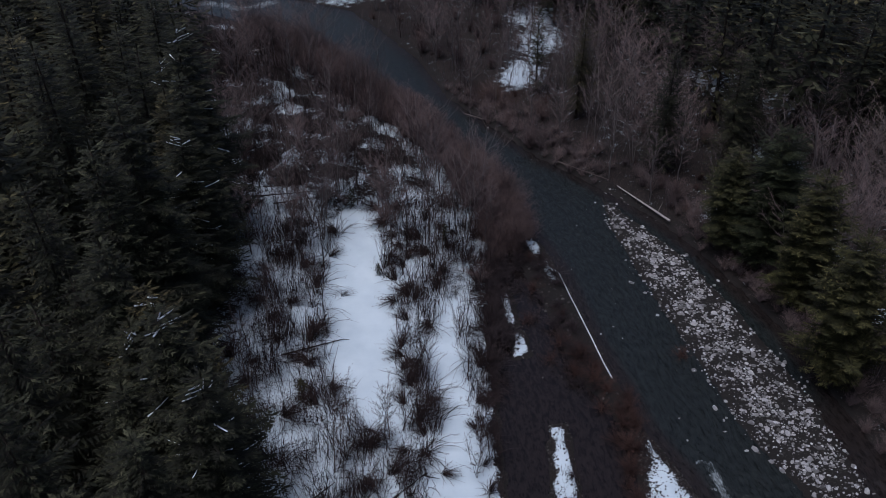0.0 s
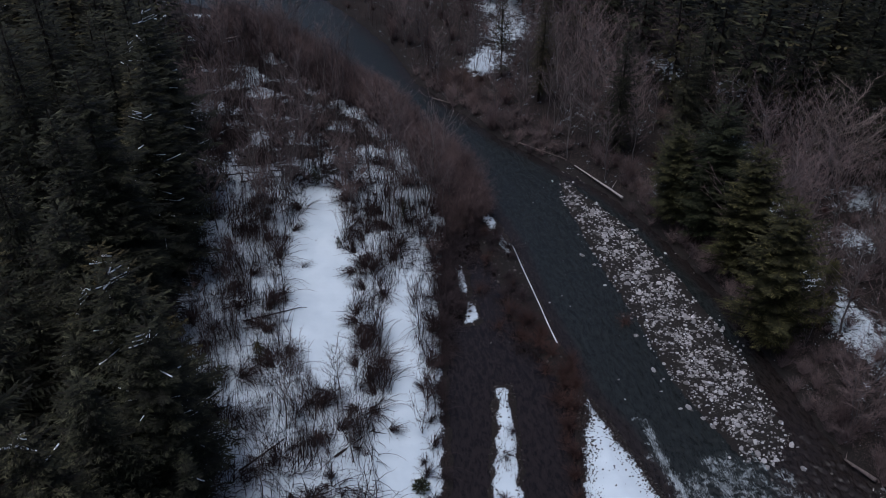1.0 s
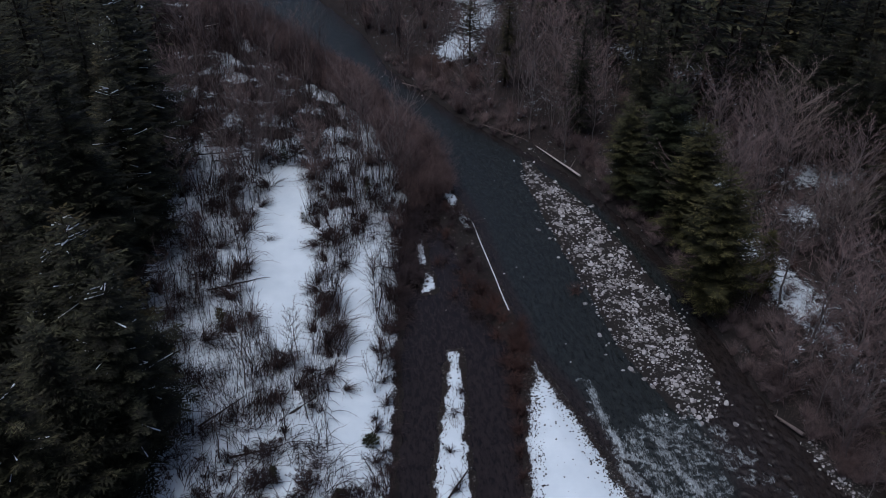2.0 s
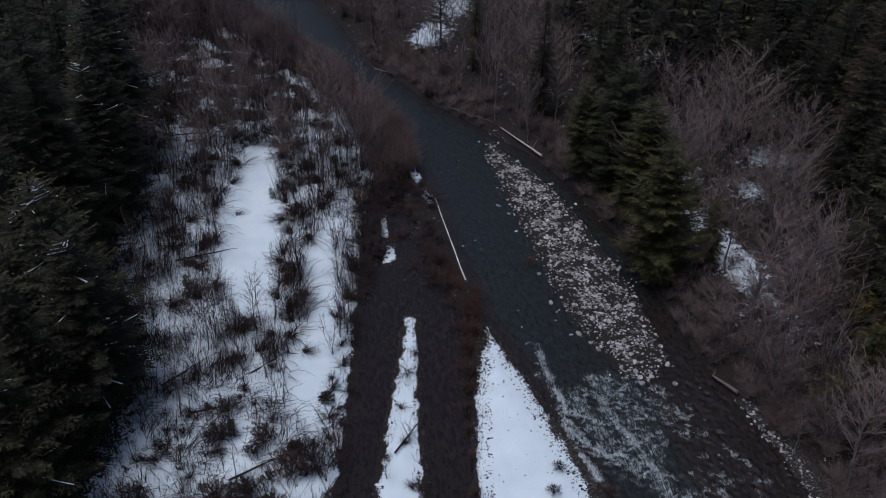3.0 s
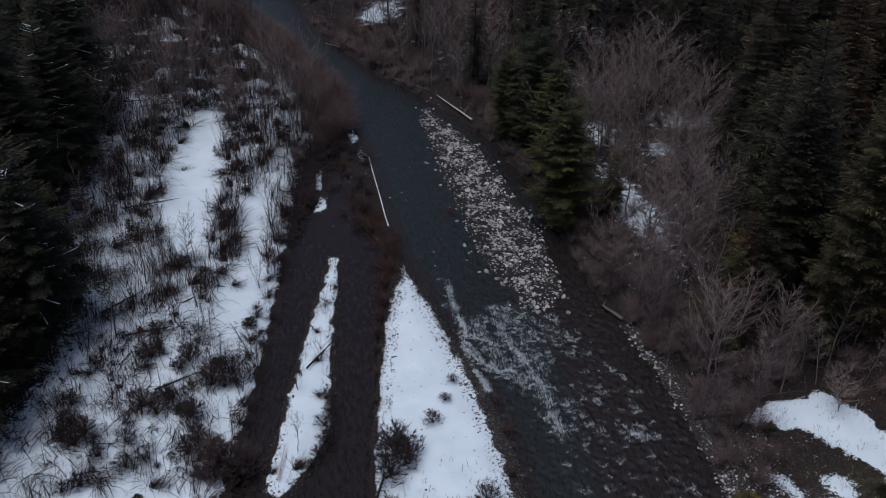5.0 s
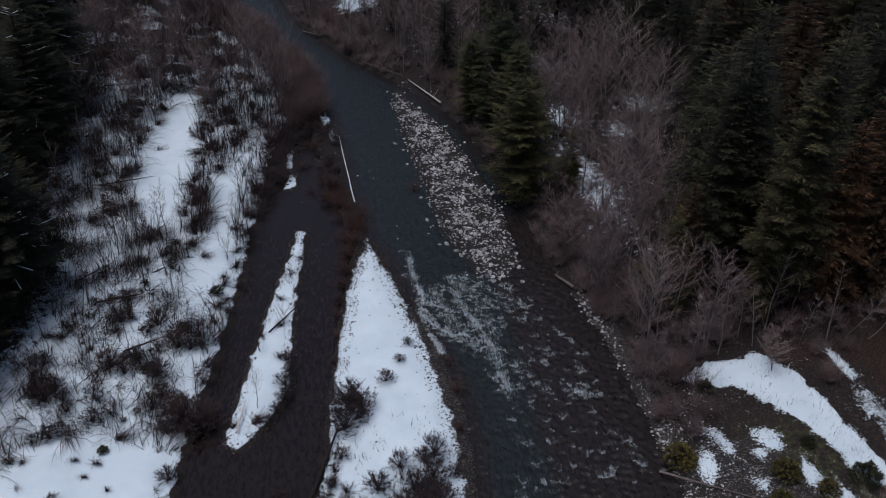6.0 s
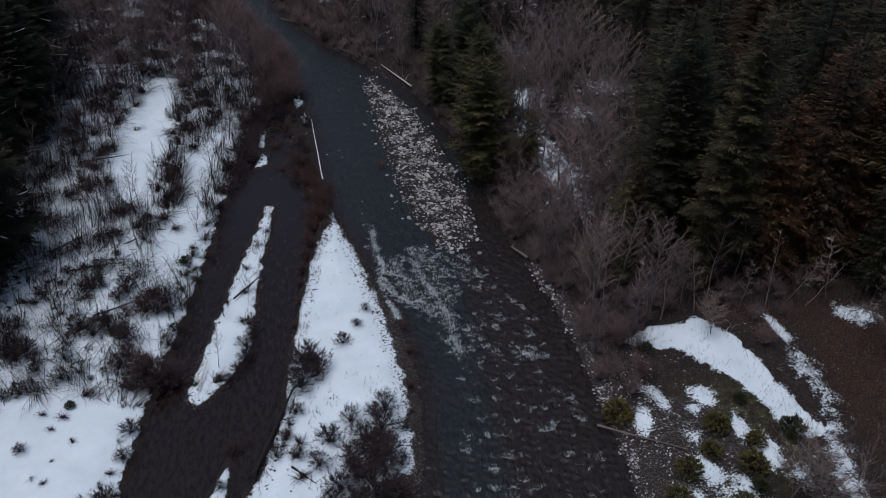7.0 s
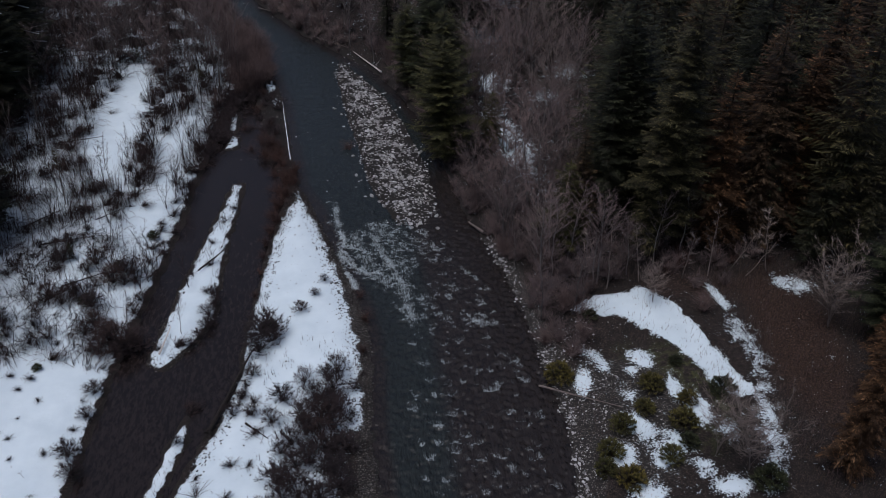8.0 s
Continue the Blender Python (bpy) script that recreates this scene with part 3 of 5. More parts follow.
RAPIDS = [  # streaks of white water: a line, its width and strength
    ([(19.4, 49.4), (19.5, 46.0), (19.9, 43.3), (20.2, 41.0)], 0.50, 0.66), ([(19.9, 43.2), (20.25, 41.4), (20.15, 40.2)], 0.42, 1.05),
    ([(20.2, 40.6), (19.75, 38.7), (20.1, 35.2), (21.0, 33.2)], 0.42, 0.66), ([(20.3, 35.2), (21.0, 33.4), (21.1, 32.4)], 0.40, 1.05),
    ([(20.2, 41.1), (21.2, 39.8), (22.4, 39.0)], 0.26, 0.85), ([(19.9, 39.8), (21.2, 37.0), (21.9, 35.0)], 0.24, 0.75), ([(20.0, 38.3), (20.9, 36.5), (22.5, 34.9), (24.0, 34.8)], 0.30, 0.95),
    ([(23.6, 44.4), (23.8, 40.3), (24.6, 37.8), (25.8, 34.5), (26.2, 31.6), (26.5, 28.5), (26.8, 26.4)], 1.0, 0.52), ([(24.4, 43.4), (25.6, 40.4), (26.1, 37.4), (26.8, 34.4)], 1.0, 0.46),
    ([(24.9, 37.2), (25.7, 34.4), (26.3, 31.8)], 0.5, 0.7), ([(26.2, 29.0), (26.7, 26.6)], 0.4, 0.7), ([(33.0, 25.9), (33.8, 25.0)], 0.55, 0.85),
    ([(21.4, 42.2), (22.4, 38.6), (23.4, 35.6), (24.8, 32.6)], 1.2, 0.48), ([(25.4, 44.2), (27.6, 41.2), (28.6, 38.0)], 1.1, 0.34)]
caps = []
while len(caps) < 300:
    y = CAPS.uniform(1, 44)
    lo = np.interp(y, [0, 12, 22, 28, 36, 46], [26.2, 25.6, 25.6, 27, 26.4, 25.5])
    hi = np.interp(y, [0, 12, 28, 36, 46], [37.2, 37, 36, 33.5, 29])
    x = CAPS.uniform(lo, hi)
    thin = 0.5 + 0.5 * math.sin(0.9 * x + 1.3 * math.sin(0.45 * y)) * math.sin(0.55 * y + 0.6 * x)
    if CAPS.random() < 0.25 + 0.75 * thin:
        caps.append((x, y, 0.22 + 0.62 * CAPS.random() ** 1.6, 0.40 + 0.58 * CAPS.random() ** 1.2, CAPS.gauss(0.5, 0.4)))


def along(line, u):
    k = min(len(line) - 2, int(u * (len(line) - 1)))
    f = u * (len(line) - 1) - k
    (ax, ay), (bx, by) = line[k], line[k + 1]
    return ax + (bx - ax) * f, ay + (by - ay) * f


for line, width, strength in RAPIDS:
    for k in range(int(44 * width)):
        x, y = along(line, CAPS.random())
        caps.append((x + CAPS.gauss(0, width), y + CAPS.gauss(0, 0.4), CAPS.uniform(0.22, 0.5), CAPS.uniform(0.55, 1.0), CAPS.gauss(0.55, 0.3)))


def foam_field(px, py):
    """Crests of the breaking waves, hooked downstream, and the streaky froth behind them and in the rapids."""
    f, g = np.zeros(px.shape), np.zeros(px.shape)
    px, py = px + 0.13 * ripple(px, py, 0.9, 22), py + 0.18 * ripple(px, py, 1.1, 23)
    for x, y, w, a, lean in caps:
        m = (np.abs(px - x) < 3 * w) & (np.abs(py - y) < 2.4)
        if not m.any():
            continue
        c, s = math.cos(lean), math.sin(lean)
        u, v = (px[m] - x) * c - (y - py[m]) * s, (px[m] - x) * s + (y - py[m]) * c
        side = np.clip(0.55 - 0.4 * u / w, 0, 1)
        bow = v + 1.15 * u * u / w
        crest = np.exp(-(bow / (0.10 + 0.20 * side)) ** 2) * np.exp(-(u / w) ** 4) * (0.12 + 0.88 * side ** 1.5)
        tail = np.where(bow < 0, np.exp(bow / (0.30 + 0.9 * w)), np.exp(-(bow / 0.12) ** 2)) * np.exp(-((u / w) ** 2)) * (0.35 + 0.45 * side)
        f[m] = np.maximum(f[m], a * crest)
        g[m] = np.maximum(g[m], a * tail)
    gust = 0.5 + 0.5 * ripple(px, py, 1.9, 24)
    for line, width, strength in RAPIDS:
        g = np.maximum(g, strength * np.exp(-(line_distance(px, py, line) / width) ** 2) * (0.55 + 0.6 * gust))
    far = line_distance(px, py, [(-36, 170.5), (-29, 166.5), (-24, 168.8)])
    g = np.maximum(g, 0.8 * np.exp(-(far / 1.6) ** 2) * (0.5 + 0.6 * gust))
    return f, g


def river_height(px, py):
    f = np.maximum(*foam_field(px, py))
    rough = ease(50 - py, 0, 8) * 0.05 + 0.012
    return 0.10 * f + rough * ripple(px, py * 1.4, 1.7, 31)


river_x = np.concatenate([np.arange(-420, -60, 6.0), np.arange(-60, 12, 1.0), np.arange(12, 18, 0.4), np.arange(18, 38, 0.13), np.arange(38, 42, 0.4), np.arange(42, 50, 1.0)])
river_y = np.concatenate([np.arange(-320, -4, 8.0), np.arange(-4, 2, 0.4), np.arange(2, 50, 0.16), np.arange(50, 60, 0.4), np.arange(60, 180, 1.0), np.arange(180, 300, 5.0)])
wm, wx, wy = sheet("river", river_x, river_y, river_height, lambda a, b: poly_distance(a, b, RIVER_OUTLINE) < np.where(np.abs(b - 70) > 120, 9.0, 1.8))
crests, froths = foam_field(wx, wy)
store(wm, "crest", crests)
store(wm, "froth", froths)
bank_gap = -poly_distance(wx, wy, RIVER_OUTLINE)
store(wm, "shoal", np.clip(np.maximum(1.0 - ease(bank_gap, 0.4, 2.6), ease(wx, 26.5, 30.5) * ease(62 - wy, 0, 12)), 0, 1))
wm.materials.append(RIVER)
tagged(new("river_water", wm), "dark cold river with white broken rapids", "water", kind="structure")
cm, cx, cy = sheet("side_channel", np.concatenate([np.arange(-60, -8, 4.0), np.arange(-8, 16, 0.6)]), np.concatenate([np.arange(-320, -10, 10.0), np.arange(-10, 84, 0.8)]),
                   lambda a, b: -0.01 + 0.004 * ripple(a, b, 3, 41), lambda a, b: poly_distance(a, b, CHANNEL_OUTLINE) < 0.9)
store(cm, "crest", np.zeros(len(cx)))
store(cm, "froth", np.zeros(len(cx)))
store(cm, "shoal", np.full(len(cx), 0.5))
cm.materials.append(STILL)
tagged(new("side_channel_water", cm), "still dark brown side channel between snowy strips", "water", kind="structure")


# ---------------------------------------------------------------- trees and shrubs
def conifer(name, label, seed, h, r, needles, bough_gap=0.42, per_whorl=6, droop=0.35, bare=0.10, power=0.68, spray=1.0, snowy=0, gap=0.0, fine=False):
    """A conifer: tapered trunk, whorls of drooping boughs with needle sprays, dead lower limbs, snow lines on some boughs."""
    rnd = random.Random(seed)
    tree = new(name)
    trunk, crown, dead, snow_geo = Geo(), Geo(), Geo(), Geo()
    lean = around(rnd.uniform(0, 6.28)) * rnd.uniform(0, 0.02) * h
    spine = [Vector((0, 0, -0.3)) + lean * (k / 8) ** 2 + Vector((0, 0, (h + 0.3) * k / 8)) for k in range(9)]
    trunk.tube(spine, [max(0.02, h * 0.0135 * (1 - k / 8.2) ** 0.9) for k in range(9)], 7)

    def at(z):
        return lean * (z / h) ** 2 + Vector((0, 0, z))

    z = h * bare
    w = rnd.uniform(0, 6.28)
    lop = [rnd.uniform(0.62, 1.25) for k in range(8)]
    while z < h * 0.985:
        u = z / h
        reach = r * (1 - u) ** power + 0.18
        if u < 0.3:
            reach *= 0.55 + 1.5 * u
        n = per_whorl if u < 0.85 else max(4, per_whorl - 1)
        for k in range(n):
            w += 6.283 / n + rnd.uniform(-0.35, 0.35)
            if rnd.random() < gap:
                continue
            length = reach * rnd.uniform(0.62, 1.12) * lop[int((w % 6.283) / 6.283 * 8) % 8]
            dirn = around(w)
            base = at(z + rnd.uniform(-0.2, 0.2))
            sag = droop * rnd.uniform(0.6, 1.3) * (1.1 - u)
            lift = 0.25 + 0.5 * u
            nodes = max(2, int(length / (0.42 * spray)))
            pts = []
            for i in range(nodes + 1):
                s = i / nodes
                pts.append(base + dirn * (length * s) + Vector((0, 0, length * (lift * s * 0.35 - sag * s * s + 0.14 * s ** 4))))
            side = Vector((-dirn.y, dirn.x, 0))
            if length > 0.9 and spray < 1.3:
                trunk.strip([pts[0], pts[len(pts) // 2], pts[-1]], [0.022 + 0.012 * length, 0.018, 0.004], side)
            for i in range(1, nodes + 1):
                s = i / nodes
                span = (0.22 + 0.34 * length * (1 - s) ** 0.8) * rnd.uniform(0.7, 1.2)
                span = min(span, 1.15) * (0.75 + 0.25 * spray)
                for sgn in (-1, 1):
                    tip = pts[i] + side * sgn * span * rnd.uniform(0.7, 1.1) + dirn * span * rnd.uniform(0.35, 0.9) + Vector((0, 0, -0.22 * span + rnd.uniform(-0.1, 0.07)))
                    (crown.feather if fine else crown.frond if spray < 1.3 else crown.spray)(pts[i] - dirn * 0.08, tip, span * rnd.uniform(0.36, 0.6), 0.05 * rnd.uniform(0, 2))
                if i == nodes or rnd.random() < 0.4:
                    crown.spray(pts[i - 1], pts[i] + dirn * 0.3 * spray + Vector((0, 0, rnd.uniform(-0.05, 0.12))), 0.26 * spray, 0.02)
            if snowy and rnd.random() < snowy and length > 1.2:
                a, b = rnd.uniform(0.1, 0.5), rnd.uniform(0.7, 1.0)
                cut = pts[int(a * nodes):int(b * nodes) + 1]
                if len(cut) > 1:
                    snow_geo.tube([p + Vector((0, 0, 0.14)) for p in cut], [0.02 + 0.045 * rnd.random() for p in cut], 4)
        z += bough_gap * rnd.uniform(0.7, 1.3) * (1.6 if u < 0.3 else 1.0 if u < 0.8 else 0.75)
    crown.spray(at(h * 0.96), at(h) + Vector((0.02, 0, 0.5)), 0.2, 0)
    z = h * 0.03
    while z < h * (bare + 0.12):
        w += 2.4
        d = around(w, rnd.uniform(-0.35, 0.1))
        dead.tube([at(z), at(z) + d * r * 0.25, at(z) + d * r * rnd.uniform(0.4, 0.7) + Vector((0, 0, -0.3))], [0.03, 0.02, 0.006], 3, False)
        z += 0.5
    part("trunk", trunk, BARK_DARK, tree)
    part("crown", crown, needles, tree, "dense drooping needle boughs")
    tagged(part("dead_branchwork", dead, TWIG_BROWN, tree), kind="stuff")
    if snow_geo.v:
        tagged(part("branch_snow", snow_geo, SNOW, tree, "thin lines of snow on boughs"), kind="stuff")
    return tagged(tree, label, "conifer")


def bare_tree(name, label, seed, h, spread, bark, twig, limbs=18, stems=1, twigs=6, low=0.25, rise=1.15, width=0.035, group=""):
    """A leafless broadleaf: one or more curved stems, limbs, branches and fine twigs."""
    rnd = random.Random(seed)
    tree = new(name)
    trunk, fine = Geo(), Geo()
    for st in range(stems):
        tilt = around(rnd.uniform(0, 6.28)) * (rnd.uniform(0.0, 0.10) if stems == 1 else rnd.uniform(0.12, 0.32)) * h
        hh = h * (1.0 if st == 0 else rnd.uniform(0.7, 0.98))
        wob = [around(rnd.uniform(0, 6.28)) * 0.012 * h for k in range(8)]
        spine = [Vector((0, 0, -0.25)) + tilt * (k / 7) ** 1.3 + wob[k] * (k > 0) + Vector((0, 0, (hh + 0.25) * k / 7)) for k in range(8)]
        base = 0.0095 * h / math.sqrt(stems)
        trunk.tube(spine, [max(0.015, base * (1 - k / 7.4)) for k in range(8)], 5, False)

        def at(u):
            i = min(6, int(u * 7))
            return spine[i].lerp(spine[i + 1], u * 7 - i)

        w = rnd.uniform(0, 6.28)
        n = max(4, int(limbs / stems))
        for k in range(n):
            u = low + (0.97 - low) * (k + rnd.random() * 0.7) / n
            w += 2.4 + rnd.uniform(-0.5, 0.5)
            reach = spread * max(0.28, math.sqrt(max(0.0, 1 - ((u - 0.52) / 0.5) ** 2))) * rnd.uniform(0.6, 1.1)
            p0 = at(u)
            p1 = p0 + around(w) * reach * 0.5 + Vector((0, 0, reach * 0.42 * rise))
            p2 = p0 + around(w + rnd.uniform(-0.3, 0.3)) * reach + Vector((0, 0, reach * rise * rnd.uniform(0.8, 1.4)))
            rad = 0.013 + 0.0058 * reach
            if h < 9:
                trunk.strip([p0, p1, p2], [rad, rad * 0.7, 0.008], around(w + 1.57, 0.3))
            else:
                trunk.tube([p0, p1, p2], [rad, rad * 0.7, 0.008], 3, False)
            for b in range(5):
                q0 = p0.lerp(p1, 0.5 + 0.5 * b) if b < 2 else p1.lerp(p2, 0.1 + 0.42 * (b - 2))
                wb = w + rnd.uniform(-1.2, 1.2)
                lb = reach * rnd.uniform(0.3, 0.55)
                q1 = q0 + around(wb) * lb + Vector((0, 0, lb * rnd.uniform(0.3, 1.1)))
                fine.blade(q0, q1, width * 1.3)
                for t in range(twigs):
                    e0 = q0.lerp(q1, 0.1 + 0.9 * rnd.random()) if t % 4 else p0.lerp(p1, rnd.uniform(0.3, 1.0))
                    lt = rnd.uniform(0.4, 1.1) * min(1.2, 0.5 + lb * 0.5)
                    e1 = e0 + around(wb + rnd.uniform(-1.4, 1.4)) * lt * 0.75 + Vector((0, 0, lt * rnd.uniform(0.1, 0.9)))
                    fine.blade(e0, e1, width * rnd.uniform(0.5, 0.9))
    tagged(part("trunk", trunk, bark, tree), kind="stuff" if h < 9 else "")
    tagged(part("crown", fine, twig, tree, "fine leafless twigs"), kind="stuff")
    return tagged(tree, label, "tree", group)


def shrub(name, label, seed, h, spread, stems, twig, material, width=0.03, category="shrub", flop=0.0, sweep=0.0):
    """A leafless shrub: stems fanned from one root, each with side twigs."""
    rnd = random.Random(seed)
    bush = new(name)
    wood, fine = Geo(), Geo()
    for k in range(stems):
        w = rnd.gauss(0, sweep) if sweep and rnd.random() < 0.8 else rnd.uniform(0, 6.28)
        out = spread * rnd.uniform(0.15, 1.0) ** 0.8
        hh = h * rnd.uniform(0.55, 1.05) * (1 - 0.35 * (out / spread) ** 2 - flop * (out / spread))
        root = around(rnd.uniform(0, 6.28)) * 0.12 * spread * rnd.random() + Vector((0, 0, -0.1))
        mid = root + around(w) * out * 0.4 + Vector((0, 0, hh * 0.6))
        tip = root + around(w + rnd.uniform(-0.2, 0.2)) * out + Vector((0, 0, hh * (1 - 0.35 * rnd.random() * (sweep > 0))))
        wood.strip([root, mid, tip], [width * 0.5, width * 0.4, width * 0.1], around(rnd.uniform(0, 6.28), 0.3).normalized())
        for t in range(twig):
            u = rnd.uniform(0.25, 1.0)
            e0 = root.lerp(mid, u * 2) if u < 0.5 else mid.lerp(tip, u * 2 - 1)
            lt = rnd.uniform(0.2, 0.55) * h * 0.4
            e1 = e0 + around(rnd.uniform(0, 6.28)) * lt * 0.75 + Vector((0, 0, lt * rnd.uniform(-0.15, 0.75)))
            fine.blade(e0, e1, width * 0.6)
    tagged(part("stem_clump", wood, material, bush), kind="stuff")
    tagged(part("twig_clump", fine, material, bush), kind="stuff")
    return tagged(bush, label, category)


def dome_shrub(name, label, seed, h, spread, limbs, material, width=0.03):
    """A dense leafless bush: forked limbs that end in a fuzz of fine twigs on an uneven dome."""
    rnd = random.Random(seed)
    bush = new(name)
    wood, fine = Geo(), Geo()
    lobes = [rnd.uniform(0.6, 1.15) for k in range(7)]
    for k in range(limbs):
        w = k * 2.4 + rnd.uniform(-0.4, 0.4)
        f = ((k + 0.5) / limbs) ** 0.55
        out = spread * f * lobes[int((w % 6.283) / 6.283 * 7) % 7]
        tip = around(w) * out + Vector((0, 0, h * (1 - 0.62 * f * f) * rnd.uniform(0.75, 1.1)))
        mid = tip * 0.5 + Vector((0, 0, 0.12 * h)) + around(rnd.uniform(0, 6.28)) * 0.08
        wood.strip([Vector((0, 0, -0.1)), mid, tip], [width * 0.7, width * 0.5, width * 0.2], around(rnd.uniform(0, 6.28), 0.3).normalized())
        for b in range(6):
            q0 = mid.lerp(tip, rnd.uniform(0.0, 0.95))
            q1 = q0 + (around(w + rnd.uniform(-1.5, 1.5)) + Vector((0, 0, rnd.uniform(0.2, 1.2)))) * rnd.uniform(0.16, 0.34) * spread * 0.6
            fine.blade(q0, q1, width)
            for t in range(5):
                e0 = q0.lerp(q1, rnd.uniform(0.25, 1.0))
                e1 = e0 + around(rnd.uniform(0, 6.28), rnd.uniform(-0.1, 1.0)) * rnd.uniform(0.10, 0.26) * (0.6 + 0.25 * spread)
                fine.blade(e0, e1, width * 0.8)
    tagged(part("stem_clump", wood, material, bush), kind="stuff")
    tagged(part("twig_clump", fine, material, bush), kind="stuff")
    return tagged(bush, label, "shrub")


def evergreen_bush(name, label, seed, h, spread, needles):
    """A low evergreen: tufts of needles round short stems."""
    rnd = random.Random(seed)
    bush = new(name)
    wood, leaf = Geo(), Geo()
    for k in range(60):
        d = around(k * 2.4) * spread * ((k + 0.5) / 60) ** 0.5
        top = Vector((d.x, d.y, h * rnd.uniform(0.35, 1.0) * (1 - 0.55 * (d.length / spread) ** 2)))
        wood.tube([Vector((0, 0, -0.1)), top * 0.5, top], [0.03, 0.02, 0.006], 3, False)
        for t in range(20):
            e = around(rnd.uniform(0, 6.28), rnd.uniform(-0.4, 1.0)).normalized() * rnd.uniform(0.14, 0.34) * (0.5 + 0.3 * spread)
            leaf.spray(top * rnd.uniform(0.7, 1.0), top + e, rnd.uniform(0.04, 0.08), 0.01)
    tagged(part("stem_clump", wood, BARK_DARK, bush), kind="stuff")
    tagged(part("foliage", leaf, needles, bush), kind="stuff")
    return tagged(bush, label, "bush")


class Field:
    """A quantity of the plan, looked up from an even table."""

    def __init__(self, fn):
        gx, gy = np.meshgrid(np.arange(-140, 181, 0.5), np.arange(-30, 251, 0.5))
        self.table = fn(gx, gy)

    def __call__(self, x, y):
        u, v = min(max((x + 140) * 2, 0), 639.9), min(max((y + 30) * 2, 0), 559.9)
        i, j = int(u), int(v)
        u, v, t = u - i, v - j, self.table
        return float((t[j, i] * (1 - u) + t[j, i + 1] * u) * (1 - v) + (t[j + 1, i] * (1 - u) + t[j + 1, i + 1] * u) * v)


height_at = Field(ground_height)
water_gap = Field(lambda a, b: np.minimum(poly_distance(a, b, RIVER_OUTLINE), np.maximum(poly_distance(a, b, CHANNEL_OUTLINE), -np.minimum(poly_distance(a, b, MID_STRIP), poly_distance(a, b, LOW_ISLAND)))))
opening_gap = Field(lambda a, b: np.minimum(np.minimum(poly_distance(a, b, CLEARING_UPPER), poly_distance(a, b, CLEARING_MIDDLE)), poly_distance(a, b, CLEARING_LOWER)))


PLANT = random.Random(11)
GROUPS = {"conifer": "conifers of the valley", "tree": "bare trees of the banks", "shrub": "leafless bushes on the banks", "bush": "low evergreens on the bars"}


def plant(proto, x, y, size=1.0, turn=None, sink=0.0, tall=1.0):
    w = PLANT.uniform(0, 360) if turn is None else turn
    m = pose(x, y, height_at(x, y) - sink, PLANT.uniform(-3, 3), PLANT.uniform(-3, 3), w)
    ob = copy_thing(proto, m)
    ob.scale = (size, size, size * tall)
    return tagged(ob, group=GROUPS[proto["category"]])


def spread_out(rnd, count, inside, x0, x1, y0, y1, gap, tries=40):
    """Random spots that keep a distance from one another."""
    spots = []
    for k in range(count * tries):
        x, y = rnd.uniform(x0, x1), rnd.uniform(y0, y1)
        if inside(x, y) and all((x - a) ** 2 + (y - b) ** 2 > gap * gap for a, b in spots):
            spots.append((x, y))
            if len(spots) >= count:
                break
    return spots


def clear_of_openings(x, y, room):
    return opening_gap(x, y) > room


def forest_x(y):
    return float(np.interp(y, [p[1] for p in FOREST_EDGE], [p[0] for p in FOREST_EDGE]))


def west_bank(b):
    return float(np.interp(b, [0, 8, 29, 42, 56, 62, 84, 92, 150], [-4, -3, -1, 1, 2.3, 3.4, 7, 7, -18]))


clump = Field(lambda a, b: 0.5 + 0.6 * ripple(a, b, 5.5, 61) + 0.35 * ripple(a, b, 2.2, 62))

# prototypes stand at the first spot of their kind
FIR_TALL = conifer("fir_tree", "tall full dark green fir with feathery boughs", 1, 27, 5.6, NEEDLE_FIR, per_whorl=7, bough_gap=0.62, fine=True, droop=0.3, power=0.56)
FIR_FULL = conifer("fir_tree", "tall full dark green fir with feathery boughs", 12, 25, 5.2, NEEDLE_FIR, per_whorl=7, bough_gap=0.62, fine=True, droop=0.42, power=0.56)
FIR_A = conifer("fir_tree", "tall dark green fir with drooping boughs in dense forest", 13, 26, 5.4, NEEDLE_FIR, per_whorl=7, bough_gap=0.72, power=0.56)
FIR_B = conifer("fir_tree", "tall dark green fir with drooping boughs in dense forest", 2, 24, 5.0, NEEDLE_FIR, droop=0.45, per_whorl=7, bough_gap=0.72, power=0.56)
FIR_FAR = conifer("fir_tree", "dark green fir in the distant forest", 3, 24, 5.0, NEEDLE_FIR, bough_gap=1.1, per_whorl=6, spray=2.05, power=0.56)
FIR_FAR_B = conifer("fir_tree", "dark green fir in the distant forest", 4, 22, 4.5, NEEDLE_FIR, bough_gap=1.1, per_whorl=6, spray=2.05, droop=0.5, power=0.56)
FIR_SNOWY = conifer("snowy_fir_tree", "very dark fir with thin snow lines on its boughs", 5, 24, 5.4, NEEDLE_FIR, snowy=0.17, per_whorl=7, bough_gap=0.68, fine=True, power=0.56)
PINE = conifer("pine_tree", "bushy dark green fir on the river bank", 6, 17, 5.4, NEEDLE_PINE, bough_gap=0.46, per_whorl=8, droop=0.25, bare=0.10, power=0.48, gap=0.12, fine=True)
CEDAR = conifer("cedar_tree", "rusty brown cedar with hanging sparse boughs", 7, 22, 5.2, NEEDLE_CEDAR, droop=0.75, per_whorl=7, bough_gap=0.5, bare=0.06, gap=0.15, fine=True)
CEDAR_OLIVE = conifer("cedar_tree", "olive brown young cedar among bare alders", 8, 11, 3.4, NEEDLE_OLIVE, droop=0.6, per_whorl=7, bare=0.06, fine=True)
